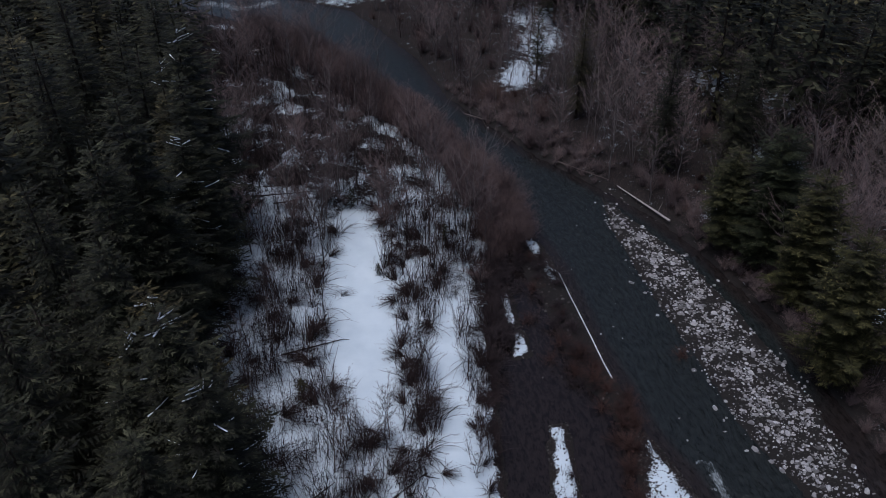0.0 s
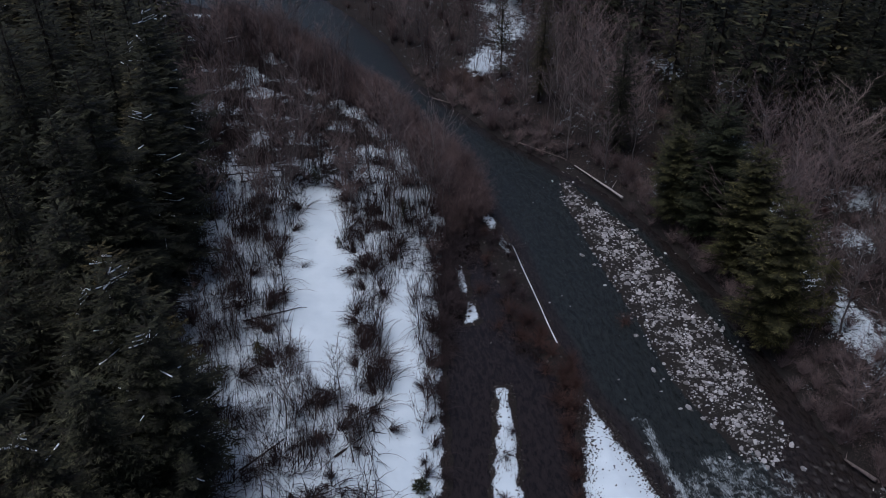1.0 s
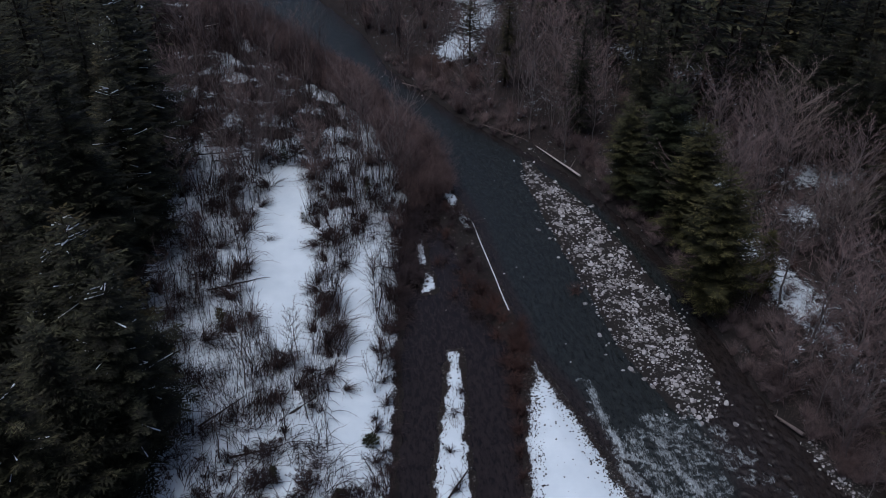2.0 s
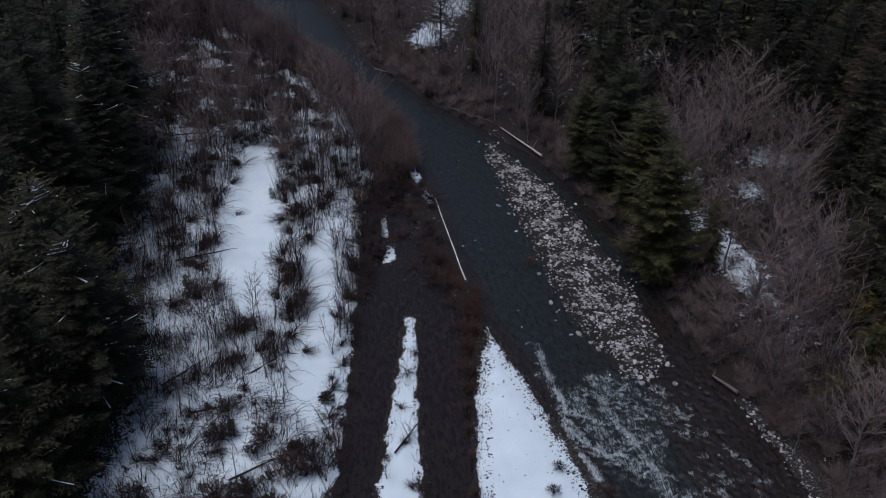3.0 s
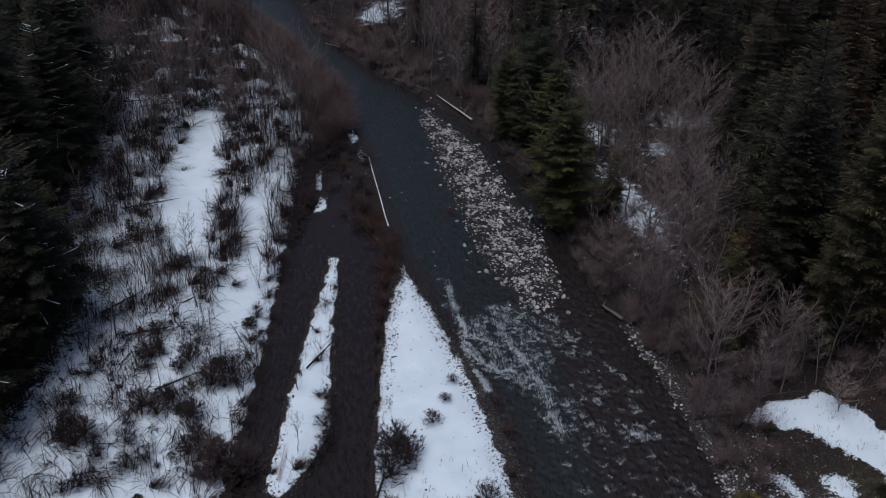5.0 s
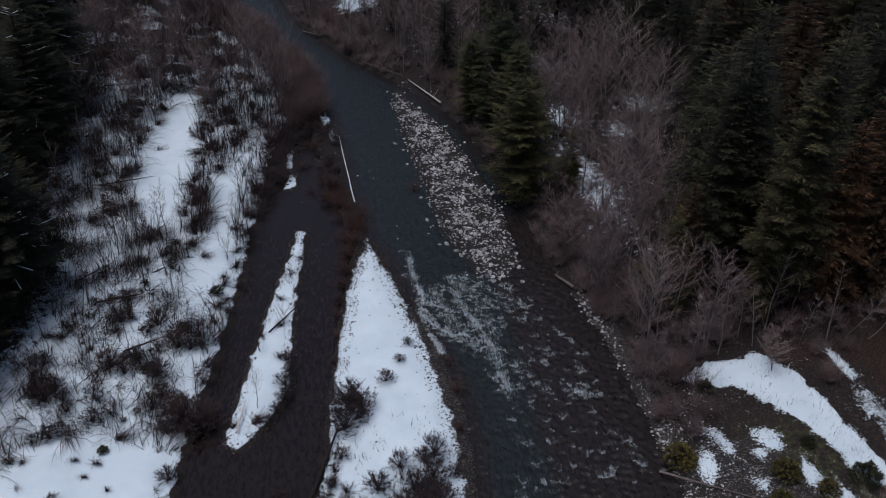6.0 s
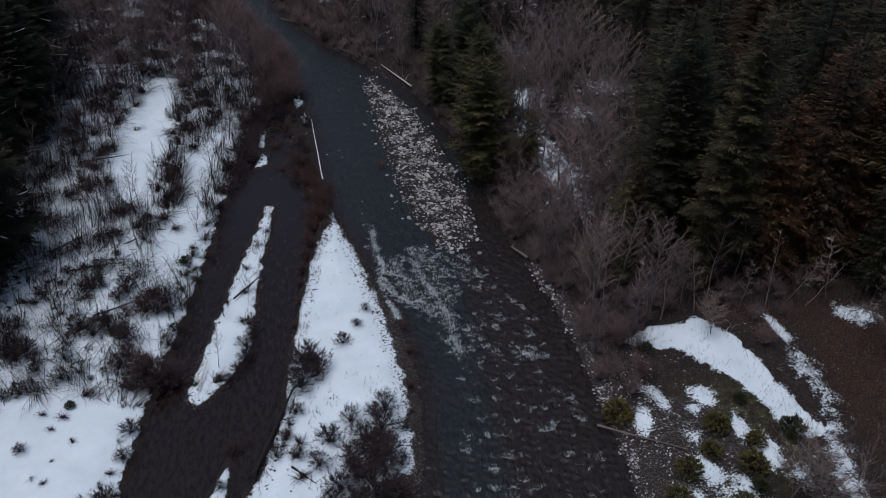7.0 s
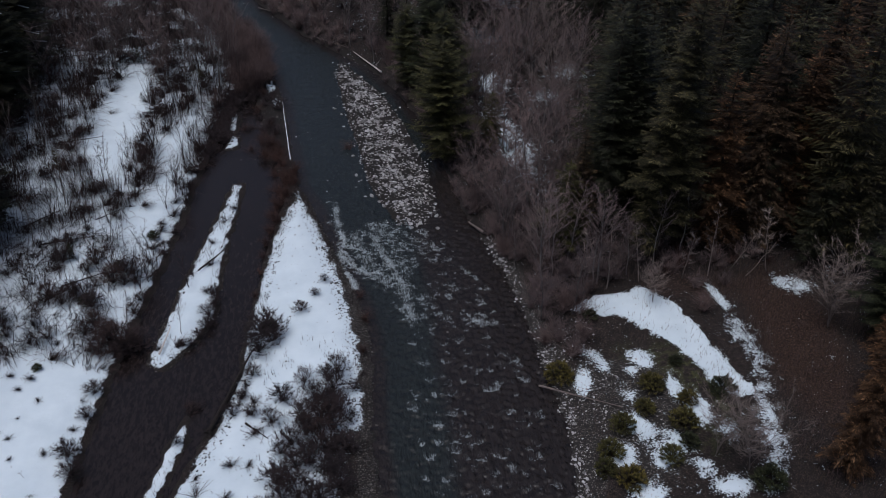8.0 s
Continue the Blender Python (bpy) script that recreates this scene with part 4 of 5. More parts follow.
SPRUCE_YOUNG = conifer("young_fir_tree", "small dark green young fir in the snow", 9, 4.2, 1.2, NEEDLE_FIR, bough_gap=0.26, per_whorl=5, droop=0.2, bare=0.05, spray=0.7)

ALDER_A = bare_tree("alder_tree", "tall grey leafless alder", 21, 14, 3.4, BARK_GREY, TWIG_GREY, limbs=26, twigs=10, width=0.041)
ALDER_B = bare_tree("alder_tree", "grey leafless alder with many stems", 22, 12, 3.2, BARK_GREY, TWIG_GREY, limbs=30, stems=3, twigs=9, width=0.041)
ALDER_C = bare_tree("young_alder_tree", "slim grey leafless alder", 23, 11, 2.0, BARK_GREY, TWIG_GREY, limbs=20, twigs=11, low=0.25, width=0.039)
ALDER_PALE = bare_tree("pale_alder_tree", "pale spreading leafless alder", 24, 12, 4.2, TWIG_PALE, TWIG_PALE, limbs=44, stems=4, twigs=15, rise=0.95, width=0.036)
SAPLING_A = bare_tree("sapling", "thin dark leafless sapling in snow", 31, 7.0, 1.2, TWIG_BROWN, TWIG_BROWN, limbs=12, twigs=3, low=0.22, width=0.036, rise=1.6)
SAPLING_B = bare_tree("sapling", "thin dark leafless sapling with two stems in snow", 32, 5.4, 1.0, TWIG_BROWN, TWIG_BROWN, limbs=16, stems=4, twigs=3, low=0.2, width=0.036, rise=1.6)
SAPLING_C = bare_tree("sapling", "thin leaning dark leafless sapling in snow", 33, 8.0, 1.1, BARK_GREY, TWIG_BROWN, limbs=12, twigs=4, low=0.35, width=0.036, rise=1.6)
SHRUB_A = shrub("scrub_bush", "dark leafless bush with fanned stems in snow", 41, 1.5, 2.4, 60, 9, TWIG_BROWN, width=0.055, sweep=0.55, flop=0.2)
SHRUB_B = shrub("scrub_bush", "dark leafless bush flattened by snow", 42, 1.2, 2.3, 34, 7, TWIG_BROWN, width=0.05, flop=0.4, sweep=0.9)
WILLOW = shrub("willow_bush", "dense brown leafless willow on the bank", 43, 4.4, 2.3, 95, 16, TWIG_WILLOW, width=0.034)
WILLOW_RED = shrub("red_willow_bush", "reddish leafless willow at the water", 44, 2.2, 1.7, 60, 15, TWIG_RED)
SNAG = bare_tree("snag", "pale thin dead tree leaning at the wood edge", 34, 8.0, 0.9, TWIG_PALE, TWIG_PALE, limbs=14, twigs=4, low=0.3, rise=0.5, width=0.035)
THICKET = shrub("thicket_bush", "grey brown leafless thicket on the bank", 45, 3.4, 2.1, 60, 13, TWIG_GREY, width=0.036)
BRAMBLE = shrub("bramble_bush", "dark purple brown low bramble in snow", 46, 1.5, 1.7, 60, 14, TWIG_BRAMBLE, width=0.042, flop=0.2, sweep=1.2)
BUSH_DARK = dome_shrub("leafless_bush", "dense dark leafless bush with fuzzy twigs in snow", 47, 1.7, 1.7, 46, TWIG_BRAMBLE, 0.036)
BUSH_BROWN = dome_shrub("leafless_bush", "dense reddish brown leafless bush with fuzzy twigs", 48, 1.9, 1.9, 50, TWIG_BROWN, 0.036)
BUSH_OLIVE = evergreen_bush("evergreen_bush", "olive green low evergreen bush", 51, 1.6, 1.1, NEEDLE_OLIVE)
BUSH_GREEN = evergreen_bush("evergreen_bush", "dark green low evergreen bush", 52, 1.4, 1.0, NEEDLE_PINE)
PROTOTYPES = [SNAG, BUSH_DARK, BUSH_BROWN, FIR_TALL, FIR_FULL, FIR_A, FIR_B, FIR_FAR, FIR_FAR_B, FIR_SNOWY, PINE, CEDAR, CEDAR_OLIVE, SPRUCE_YOUNG, ALDER_A, ALDER_B, ALDER_C, ALDER_PALE, SAPLING_A, SAPLING_B, SAPLING_C,
              SHRUB_A, SHRUB_B, WILLOW, WILLOW_RED, THICKET, BRAMBLE, BUSH_OLIVE, BUSH_GREEN]

# the west forest
WEST = random.Random(101)
for x, y in spread_out(WEST, 185, lambda a, b: a < forest_x(b) - 4.0 and a > -24 - 0.38 * b, -90, -16, 20, 168, 4.9):
    near = y < 105 and x > forest_x(y) - 15
    edge = y < 100 and x > forest_x(y) - 7
    plant(WEST.choice([FIR_SNOWY, FIR_FULL]) if edge else WEST.choice([FIR_A, FIR_B]) if near else WEST.choice([FIR_FAR, FIR_FAR_B]), x, y, WEST.uniform(0.85, 1.25), tall=WEST.uniform(0.78, 0.95))

for x, y, size in [(-20.0, 41.8, 1.0), (-21.2, 46.4, 1.1), (-23.2, 51.2, 1.0)]:
    plant(FIR_SNOWY, x, y, size, tall=0.85)

# the east bank: placed conifers
for proto, x, y, size in [(FIR_TALL, 53.4, 34, 1.1), (FIR_FULL, 49.4, 38, 0.98), (FIR_FULL, 56, 38, 0.95), (FIR_TALL, 52, 40, 1.0), (FIR_A, 60, 42, 1.0),
                          (CEDAR, 64.5, 34, 1.15), (CEDAR, 70, 34, 1.05), (FIR_B, 68, 40, 1.0), (CEDAR, 60, 2.5, 0.72), (CEDAR, 66, 9, 0.7), (FIR_B, 66.5, 35, 0.9), (FIR_A, 72, 40, 1.0), (FIR_B, 78, 36, 0.9), (FIR_A, 73, 27, 0.62), (FIR_B, 76, 20, 0.7), (CEDAR, 70, 14, 0.6), (CEDAR, 66, 0, 0.6), (FIR_B, 69, 29, 0.7), (PINE, 71, 16.2, 0.95), (FIR_FULL, 73, 20, 0.68), (FIR_B, 75, 29, 0.8),
                          (CEDAR, 46, 37, 0.62), (CEDAR_OLIVE, 44, 35, 1.0), (CEDAR_OLIVE, 50, 41, 1.25), (CEDAR, 54.5, 45, 0.72), (CEDAR_OLIVE, 57, 50, 1.2), (PINE, 33.8, 57.5, 1.0), (PINE, 33.5, 75, 1.02), (PINE, 35, 68, 0.95), (PINE, 31.5, 79.5, 0.8),
                          (CEDAR_OLIVE, 40, 60, 0.7), (FIR_B, 29, 96, 0.72), (FIR_B, 36, 92, 0.75), (FIR_A, 22, 112, 0.62), (FIR_FAR, 18, 121, 0.55), (FIR_B, 39, 96, 0.75)]:
    plant(proto, x, y, size)
EAST = random.Random(102)


def east_wood(a, b):
    return a < 58 + 0.66 * b and b < 168 - 0.5 * max(0, a - 40) and water_gap(a, b) > 6 and a > np.interp(b, [25, 33, 38, 48, 60, 80, 100, 140, 190], [73, 62, 54, 50, 54, 60, 42, 34, -20])


for x, y in spread_out(EAST, 150, east_wood, -40, 170, 24, 185, 5.6):
    kind = EAST.choice([FIR_A, FIR_B, CEDAR, CEDAR]) if y < 58 else EAST.choice([FIR_A, FIR_B, CEDAR]) if y < 95 else EAST.choice([FIR_FAR, FIR_FAR_B, FIR_FAR])
    plant(kind, x, y, EAST.uniform(0.85, 1.35), tall=EAST.uniform(0.72, 0.95))

# bare alders of the east bank
for proto, x, y, size in [(ALDER_C, 42, 44, 1.1), (ALDER_A, 41.5, 51, 0.9), (ALDER_PALE, 49, 64, 1.0), (ALDER_PALE, 53, 82, 1.05), (ALDER_B, 48, 84, 1.0), (ALDER_A, 44, 33, 0.7), (ALDER_C, 46.3, 29.2, 1.0),
                          (ALDER_C, 32, 81, 0.8), (ALDER_C, 32.6, 79.6, 0.8), (ALDER_B, 36.5, 45.5, 0.72), (ALDER_B, 38, 40, 0.62), (ALDER_A, 43.5, 47, 1.0)]:
    plant(proto, x, y, size)
ALDERS = random.Random(103)
bank_log_gap = Field(lambda a, b: line_distance(a, b, [(27.3, 85.4), (23.3, 94.0)]))


def beyond_river(a, b):
    return a > np.interp(b, [0, 40, 60, 86, 104, 124, 150, 163, 176, 200], [38, 36, 33, 27, 15, 5, -4, -9, -27, -60])



def alder_wood(a, b):
    return water_gap(a, b) > 1.6 and beyond_river(a, b) and (b > 30 or (a < 44 and b > 24)) and a < np.interp(b, [24, 45, 60, 80, 100, 140, 190], [44, 48, 54, 62, 50, 44, 10])


for x, y in spread_out(ALDERS, 225, alder_wood, -20, 66, 24, 190, 2.6):
    plant(ALDERS.choice([ALDER_A, ALDER_B, ALDER_C, ALDER_C, ALDER_B]), x, y, ALDERS.uniform(0.55, 1.0))

# thickets under the alders and along the east bank
for x, y in spread_out(ALDERS, 80, lambda a, b: 0.2 < water_gap(a, b) < 20 and (b > 22 or a < 43) and beyond_river(a, b) and bank_log_gap(a, b) > 2.4, -15, 64, 14, 170, 1.8):
    plant(ALDERS.choice([WILLOW, WILLOW, WILLOW_RED]), x, y, ALDERS.uniform(0.55, 0.9), sink=0.05)

for x, y in spread_out(ALDERS, 110, lambda a, b: 0.3 < water_gap(a, b) < 5.5 and beyond_river(a, b) and bank_log_gap(a, b) > 2.2, 0, 46, 24, 122, 1.6):
    plant(THICKET, x, y, ALDERS.uniform(0.5, 1.0), sink=0.05)
for x, y in spread_out(ALDERS, 60, lambda a, b: 5 < water_gap(a, b) and b > 29 - 0.1 * a, 40, 60, 26, 95, 2.4):
    plant(THICKET, x, y, ALDERS.uniform(0.5, 0.9), sink=0.05)

for x, y in spread_out(ALDERS, 70, lambda a, b: -0.2 < water_gap(a, b) < 2.6 and beyond_river(a + 1.2, b) and bank_log_gap(a, b) > 1.9, 0, 40, 44, 126, 1.2):
    plant(THICKET, x, y, ALDERS.uniform(0.35, 0.7), sink=0.05)

# brown growth at the foot of the wood behind the gravel flat
for x, y in spread_out(ALDERS, 46, lambda a, b: b > 28.4 + 0.05 * (a - 44), 41, 66, 28, 36, 1.25):
    plant(ALDERS.choice([THICKET, THICKET, WILLOW_RED, ALDER_C]), x, y, ALDERS.uniform(0.5, 0.95), sink=0.05)
for x, y in spread_out(ALDERS, 40, lambda a, b: 0.4 < water_gap(a, b) and a < 42.5 + 0.15 * (b - 20), 37, 46, 18, 46, 1.1):
    plant(ALDERS.choice([THICKET, THICKET, ALDER_C]), x, y, ALDERS.uniform(0.45, 0.85), sink=0.05)

# west bank: saplings and scrub over the snow
SCRUB = random.Random(104)


def scrub_ground(a, b):
    return water_gap(a, b) > 0.5 and a > forest_x(b) - 2 and clear_of_openings(a, b, 0.5)


for x, y in spread_out(SCRUB, 205, scrub_ground, -34, 9, 22, 150, 1.2):
    plant(SCRUB.choice([SAPLING_A, SAPLING_B, SAPLING_B, SAPLING_C]), x, y, SCRUB.uniform(0.6, 1.15) * (0.6 if y < 42 else 1.0))
for x, y in spread_out(SCRUB, 135, scrub_ground, -34, 8, 6, 140, 1.5):
    plant(SCRUB.choice([SHRUB_A, SHRUB_B, SHRUB_B]), x, y, SCRUB.uniform(0.45, 1.0))
for x, y in spread_out(SCRUB, 30, lambda a, b: True, -6.2, -3.2, 50, 86, 1.2):
    plant(SCRUB.choice([SHRUB_A, SHRUB_A, SAPLING_B]), x, y, SCRUB.uniform(0.8, 1.15))
for x, y in spread_out(SCRUB, 48, lambda a, b: scrub_ground(a, b) and a < west_bank(b) - 0.8 and clump(a, b) > 0.42, -24, 6, 50, 92, 1.9):
    plant(SHRUB_A, x, y, SCRUB.uniform(1.05, 1.5), tall=SCRUB.uniform(0.8, 1.2))
for x, y in spread_out(SCRUB, 18, scrub_ground, -34, 0, 86, 150, 1.6):
    plant(WILLOW, x, y, SCRUB.uniform(0.55, 0.9))

for x, y in spread_out(SCRUB, 85, lambda a, b: forest_x(b) - 1 < a < west_bank(b) - 1 and opening_gap(a, b) > 0.8, -28, 6, 80, 142, 1.7):
    plant(SCRUB.choice([SAPLING_C, ALDER_C, ALDER_C, ALDER_B]), x, y, SCRUB.uniform(0.55, 0.95))
for x, y in spread_out(SCRUB, 60, lambda a, b: scrub_ground(a, b) and a < west_bank(b) - 1 and clump(a, b) > 0.3, -30, 6, 76, 140, 1.4):
    plant(SCRUB.choice([SAPLING_C, SAPLING_A, THICKET]), x, y, SCRUB.uniform(0.7, 1.1))
for x, y in spread_out(SCRUB, 48, lambda a, b: water_gap(a, b) > -1.3, 2.6, 12.0, 59, 82, 1.15):
    plant(BRAMBLE, x, y, SCRUB.uniform(0.8, 1.4))
for x, y in spread_out(SCRUB, 40, lambda a, b: water_gap(a, b) > 0.6 and not beyond_river(a + 3, b), -60, -12, 136, 166, 2.0):
    plant(SCRUB.choice([ALDER_B, ALDER_C]), x, y, SCRUB.uniform(0.6, 0.95))

for x, y in spread_out(SCRUB, 50, lambda a, b: scrub_ground(a, b) and b < 27 + 26 * SCRUB.random() and clump(a, b) > 0.45, -16, 1, 21, 60, 1.1):
    plant(SCRUB.choice([BRAMBLE, BUSH_DARK, BUSH_BROWN]), x, y, 0.3 + 0.8 * SCRUB.random() ** 1.6)
for x, y in spread_out(SCRUB, 16, lambda a, b: ((a - 16.5) / 4) ** 2 + ((b - 10) / 9.5) ** 2 < 1, 12, 21, 1, 20, 1.15):
    plant(SCRUB.choice([BUSH_DARK, BUSH_BROWN, BRAMBLE]), x, y, SCRUB.uniform(0.5, 1.0))
for x, y in spread_out(SCRUB, 9, lambda a, b: a < 13 - 0.05 * b, 9.6, 13, 3, 19, 1.3):
    plant(BRAMBLE, x, y, SCRUB.uniform(0.4, 0.8))
for x, y in spread_out(SCRUB, 16, lambda a, b: 0.2 < water_gap(a, b) < 1.6, -4, 11, 4, 50, 1.4):
    plant(BRAMBLE, x, y, SCRUB.uniform(0.35, 0.65))

for x, y in spread_out(SCRUB, 22, lambda a, b: 0.3 < west_bank(b) - a < 2.2, -4, 4, 34, 62, 1.2):
    plant(SCRUB.choice([BRAMBLE, BRAMBLE, SAPLING_B]), x, y, SCRUB.uniform(0.6, 1.1))

for x, y in spread_out(SCRUB, 30, lambda a, b: opening_gap(a, b) < 0.5, -17, -3, 2, 23, 1.1):
    plant(SCRUB.choice([BRAMBLE, SHRUB_B]), x, y, SCRUB.uniform(0.2, 0.55))

# the willow belt along the river
BELT = random.Random(105)
BELT_LINE = [(3.6, 64), (5, 72), (7.5, 82), (7.6, 90), (4.5, 102), (-0.5, 113), (-7, 123), (-13, 134), (-18, 142), (-25, 150)]
belt_gap = Field(lambda a, b: line_distance(a, b, BELT_LINE))
for x, y in spread_out(BELT, 240, lambda a, b: belt_gap(a, b) < (3.0 if b > 84 else 1.6) and water_gap(a, b) > -0.2, -30, 12, 62, 154, 0.85):
    plant(WILLOW if y > 80 else BRAMBLE, x, y, BELT.uniform(0.85, 1.25) * (1.0 if y > 80 else 1.5), sink=0.05)
for x, y, size in [(11.4, 63.5, 1.3), (12.6, 62, 0.9), (10.2, 89, 1.0), (13.3, 54.6, 1.1), (12.3, 53, 1.0), (14.3, 56.5, 0.9), (21.4, 63, 0.8), (12.6, 46, 0.6), (22.0, 27, 0.7), (12, 57, 0.8), (8, 86, 1.0), (10, 66, 0.9), (11, 70, 0.7), (9, 75, 0.9), (10.6, 61.5, 0.9), (8.6, 64, 0.8), (12.6, 50, 0.8), (12, 48, 0.7), (13.6, 51.6, 0.9), (11.8, 44, 0.5), (7.4, 70, 0.8), (9.6, 80, 0.8), (12.9, 59, 0.9), (21.6, 31, 0.5), (13.4, 56, 1.1), (13.0, 52, 1.1), (12.6, 49.4, 1.0), (12.3, 46.6, 0.9), (11.9, 44.2, 0.8), (11.5, 41.6, 0.75), (11.3, 39, 0.6), (14.2, 54.4, 1.0), (14.6, 58, 0.8), (12.0, 60.4, 1.0), (11.2, 36, 0.5), (10.8, 32, 0.5)]:
    plant(WILLOW_RED, x, y, size)

# bushes on the bars
for proto, x, y, size in [(BUSH_DARK, 18, 33.4, 0.5), (BUSH_DARK, 17, 31, 0.5), (BUSH_BROWN, 15.6, 28.4, 0.6), (BUSH_DARK, 12.2, 25.4, 1.7), (BUSH_DARK, 11.6, 23.2, 1.5), (BRAMBLE, 11.4, 26.6, 1.1), (BUSH_DARK, 13.2, 24.4, 0.9), (BUSH_DARK, 17, 15.5, 1.25), (BUSH_BROWN, 19, 19, 1.0), (SHRUB_B, -11.3, 75.2, 0.8), (BUSH_DARK, 18.6, 16.6, 1.1), (BUSH_DARK, 19.2, 14, 1.0), (BUSH_BROWN, 17.4, 13, 1.1),
                          (BUSH_DARK, 15, 10.5, 1.15), (BUSH_DARK, 14, 6.5, 1.2), (BUSH_BROWN, 17.5, 11, 1.1), (BUSH_DARK, 18.5, 7, 1.2), (BUSH_DARK, 16.4, 8.4, 1.2), (BUSH_DARK, 19.4, 10, 1.0), (BUSH_BROWN, 15.6, 5, 1.2), (BUSH_DARK, 17.4, 4.4, 1.1), (BUSH_DARK, 18, 14.8, 1.0), (BUSH_DARK, 16, 13.6, 1.1), (BUSH_DARK, 17.8, 9.4, 1.1), (BUSH_DARK, 18.6, 12, 1.0), (BUSH_DARK, 16.2, 11.6, 1.0), (BUSH_DARK, 15.4, 8, 1.1), (BUSH_DARK, 19, 5.4, 1.0), (BUSH_DARK, 6.3, 27.8, 0.7), (BUSH_DARK, 6.7, 31.4, 0.6), (BUSH_DARK, 10.4, 17, 0.6), (BUSH_DARK, 11.2, 20, 0.7), (BUSH_BROWN, 16, 18, 0.8), (BUSH_DARK, 20, 13, 0.7), (BUSH_BROWN, 13, 3, 1.0),
                          (BUSH_DARK, 6.2, 29.6, 0.8), (BUSH_DARK, 6.4, 33, 0.6), (BUSH_DARK, -1.2, 24.8, 1.2), (BUSH_DARK, -2.6, 26, 1.2), (BUSH_DARK, -0.6, 26.6, 1.1), (BUSH_DARK, -3.6, 24.6, 0.9), (BUSH_DARK, -3, 10, 0.9), (BUSH_DARK, -3, 16.5, 0.7), (BUSH_DARK, 11.5, 14.5, 0.7),
                          (BUSH_DARK, 20.5, 17, 0.6), (WILLOW_RED, 21.5, 22, 0.6),
                          (BUSH_BROWN, -1.9, 25.6, 1.5), (BUSH_BROWN, 0.2, 25.4, 1.0), (BUSH_DARK, 5.6, 26.4, 0.55), (BUSH_DARK, 6.6, 28.8, 0.5), (BUSH_DARK, 5.0, 25.2, 0.45), (BUSH_DARK, -5.4, 31.5, 1.1), (BUSH_DARK, -7.6, 33.6, 0.9), (BUSH_BROWN, -4.0, 35.5, 1.1), (BUSH_DARK, -2.2, 37, 1.2), (BUSH_BROWN, -6.4, 39, 1.0), (BUSH_DARK, -10.5, 29, 0.9), (BUSH_DARK, -12.6, 27.6, 0.7), (BUSH_BROWN, -8.8, 27.2, 0.7), (BUSH_DARK, -14.6, 24, 0.6), (BUSH_DARK, -2.9, 19.4, 0.8), (BUSH_DARK, -3.7, 12, 0.9), (BUSH_DARK, -11.5, 17.5, 0.5), (BUSH_DARK, 5.2, 12.4, 0.5), (BUSH_BROWN, 6.1, 16.6, 0.6), (BUSH_DARK, 9.6, 15.2, 0.7)]:
    plant(proto, x, y, size)
for x, y, size in [(-1.1, 43.8, 0.75), (-6, 32, 0.9), (-3.8, 38, 0.7), (12.6, 26.4, 0.8), (-8.6, 22.6, 0.5)]:
    plant(BUSH_GREEN, x, y, size)
for x, y, size in [(39.3, 16.2, 1.3), (47, 13.2, 1.15), (43.2, 9, 1.1), (41.4, 6.2, 1.1), (48.4, 8.6, 1.2), (45.6, 10.6, 0.9), (46.2, 5, 1.0), (42.2, 3.2, 1.2), (49.6, 11, 0.9), (40.5, 4.6, 0.9)]:
    plant(BUSH_OLIVE, x, y, size)
for x, y, size in [(53.2, 12, 1.3), (53, 1.4, 1.4), (48.2, 6.4, 0.9), (44, 23.6, 0.9), (50.2, 16, 0.7)]:
    plant(BUSH_GREEN, x, y, size)
for x, y, size in [(-7.3, 78.3, 0.35), (-10, 92, 0.7), (-15, 60, 0.6), (-9, 40, 0.5), (0.5, 84, 0.6)]:
    plant(SPRUCE_YOUNG, x, y, size)
for x, y, size in [(50, 5, 0.55), (52, 3, 0.6), (66.3, 18.6, 0.7), (51, 25, 0.35)]:
    plant(ALDER_PALE, x, y, size)
for x, y, size, rx, ry in [(58, 28.5, 1.0, 8, 16), (60.5, 29, 0.9, -6, 24), (62, 28, 0.8, 12, 30), (64.5, 28.6, 1.0, 4, 12), (55, 28, 0.8, -4, 8), (66, 26.6, 0.9, 30, 40), (50.5, 28.4, 0.9, 3, -6), (47, 28, 1.1, -2, 5), (44.5, 27.6, 1.0, 2, 3)]:
    tagged(copy_thing(SNAG, pose(x, y, height_at(x, y), rx, ry, 70 * x)), group=GROUPS["tree"]).scale = (size, size, size)
for proto in PROTOTYPES:
    for ob in list(proto.children_recursive) + [proto]:
        bpy.data.objects.remove(ob)


# ---------------------------------------------------------------- low brush that nobody could count
def brush_field(name, label, count, chance, x0, x1, y0, y1, low, high, material, seed, width=0.03):
    rnd = random.Random(seed)
    g = Geo()
    placed = 0
    for k in range(count * 6):
        x, y = rnd.uniform(x0, x1), rnd.uniform(y0, y1)
        if rnd.random() > chance(x, y):
            continue
        root = Vector((x, y, height_at(x, y) - 0.05))
        h = rnd.uniform(low, high) * (0.6 if y < 46 and x < 12 else 1.0)
        w = rnd.uniform(0, 6.28)
        tip = root + around(w) * h * rnd.uniform(0.03, 0.34) + Vector((0, 0, h))
        g.blade(root, tip, width, around(w + 1.2, 0.2))
        for t in range(3):
            e0 = root.lerp(tip, rnd.uniform(0.2, 0.9))
            g.blade(e0, e0 + around(rnd.uniform(0, 6.28), rnd.uniform(0.1, 0.9)) * h * rnd.uniform(0.14, 0.32), width * 0.7)
        placed += 1
        if placed >= count:
            break
    return tagged(part(name, g, material, None, label), category="brush", kind="stuff")


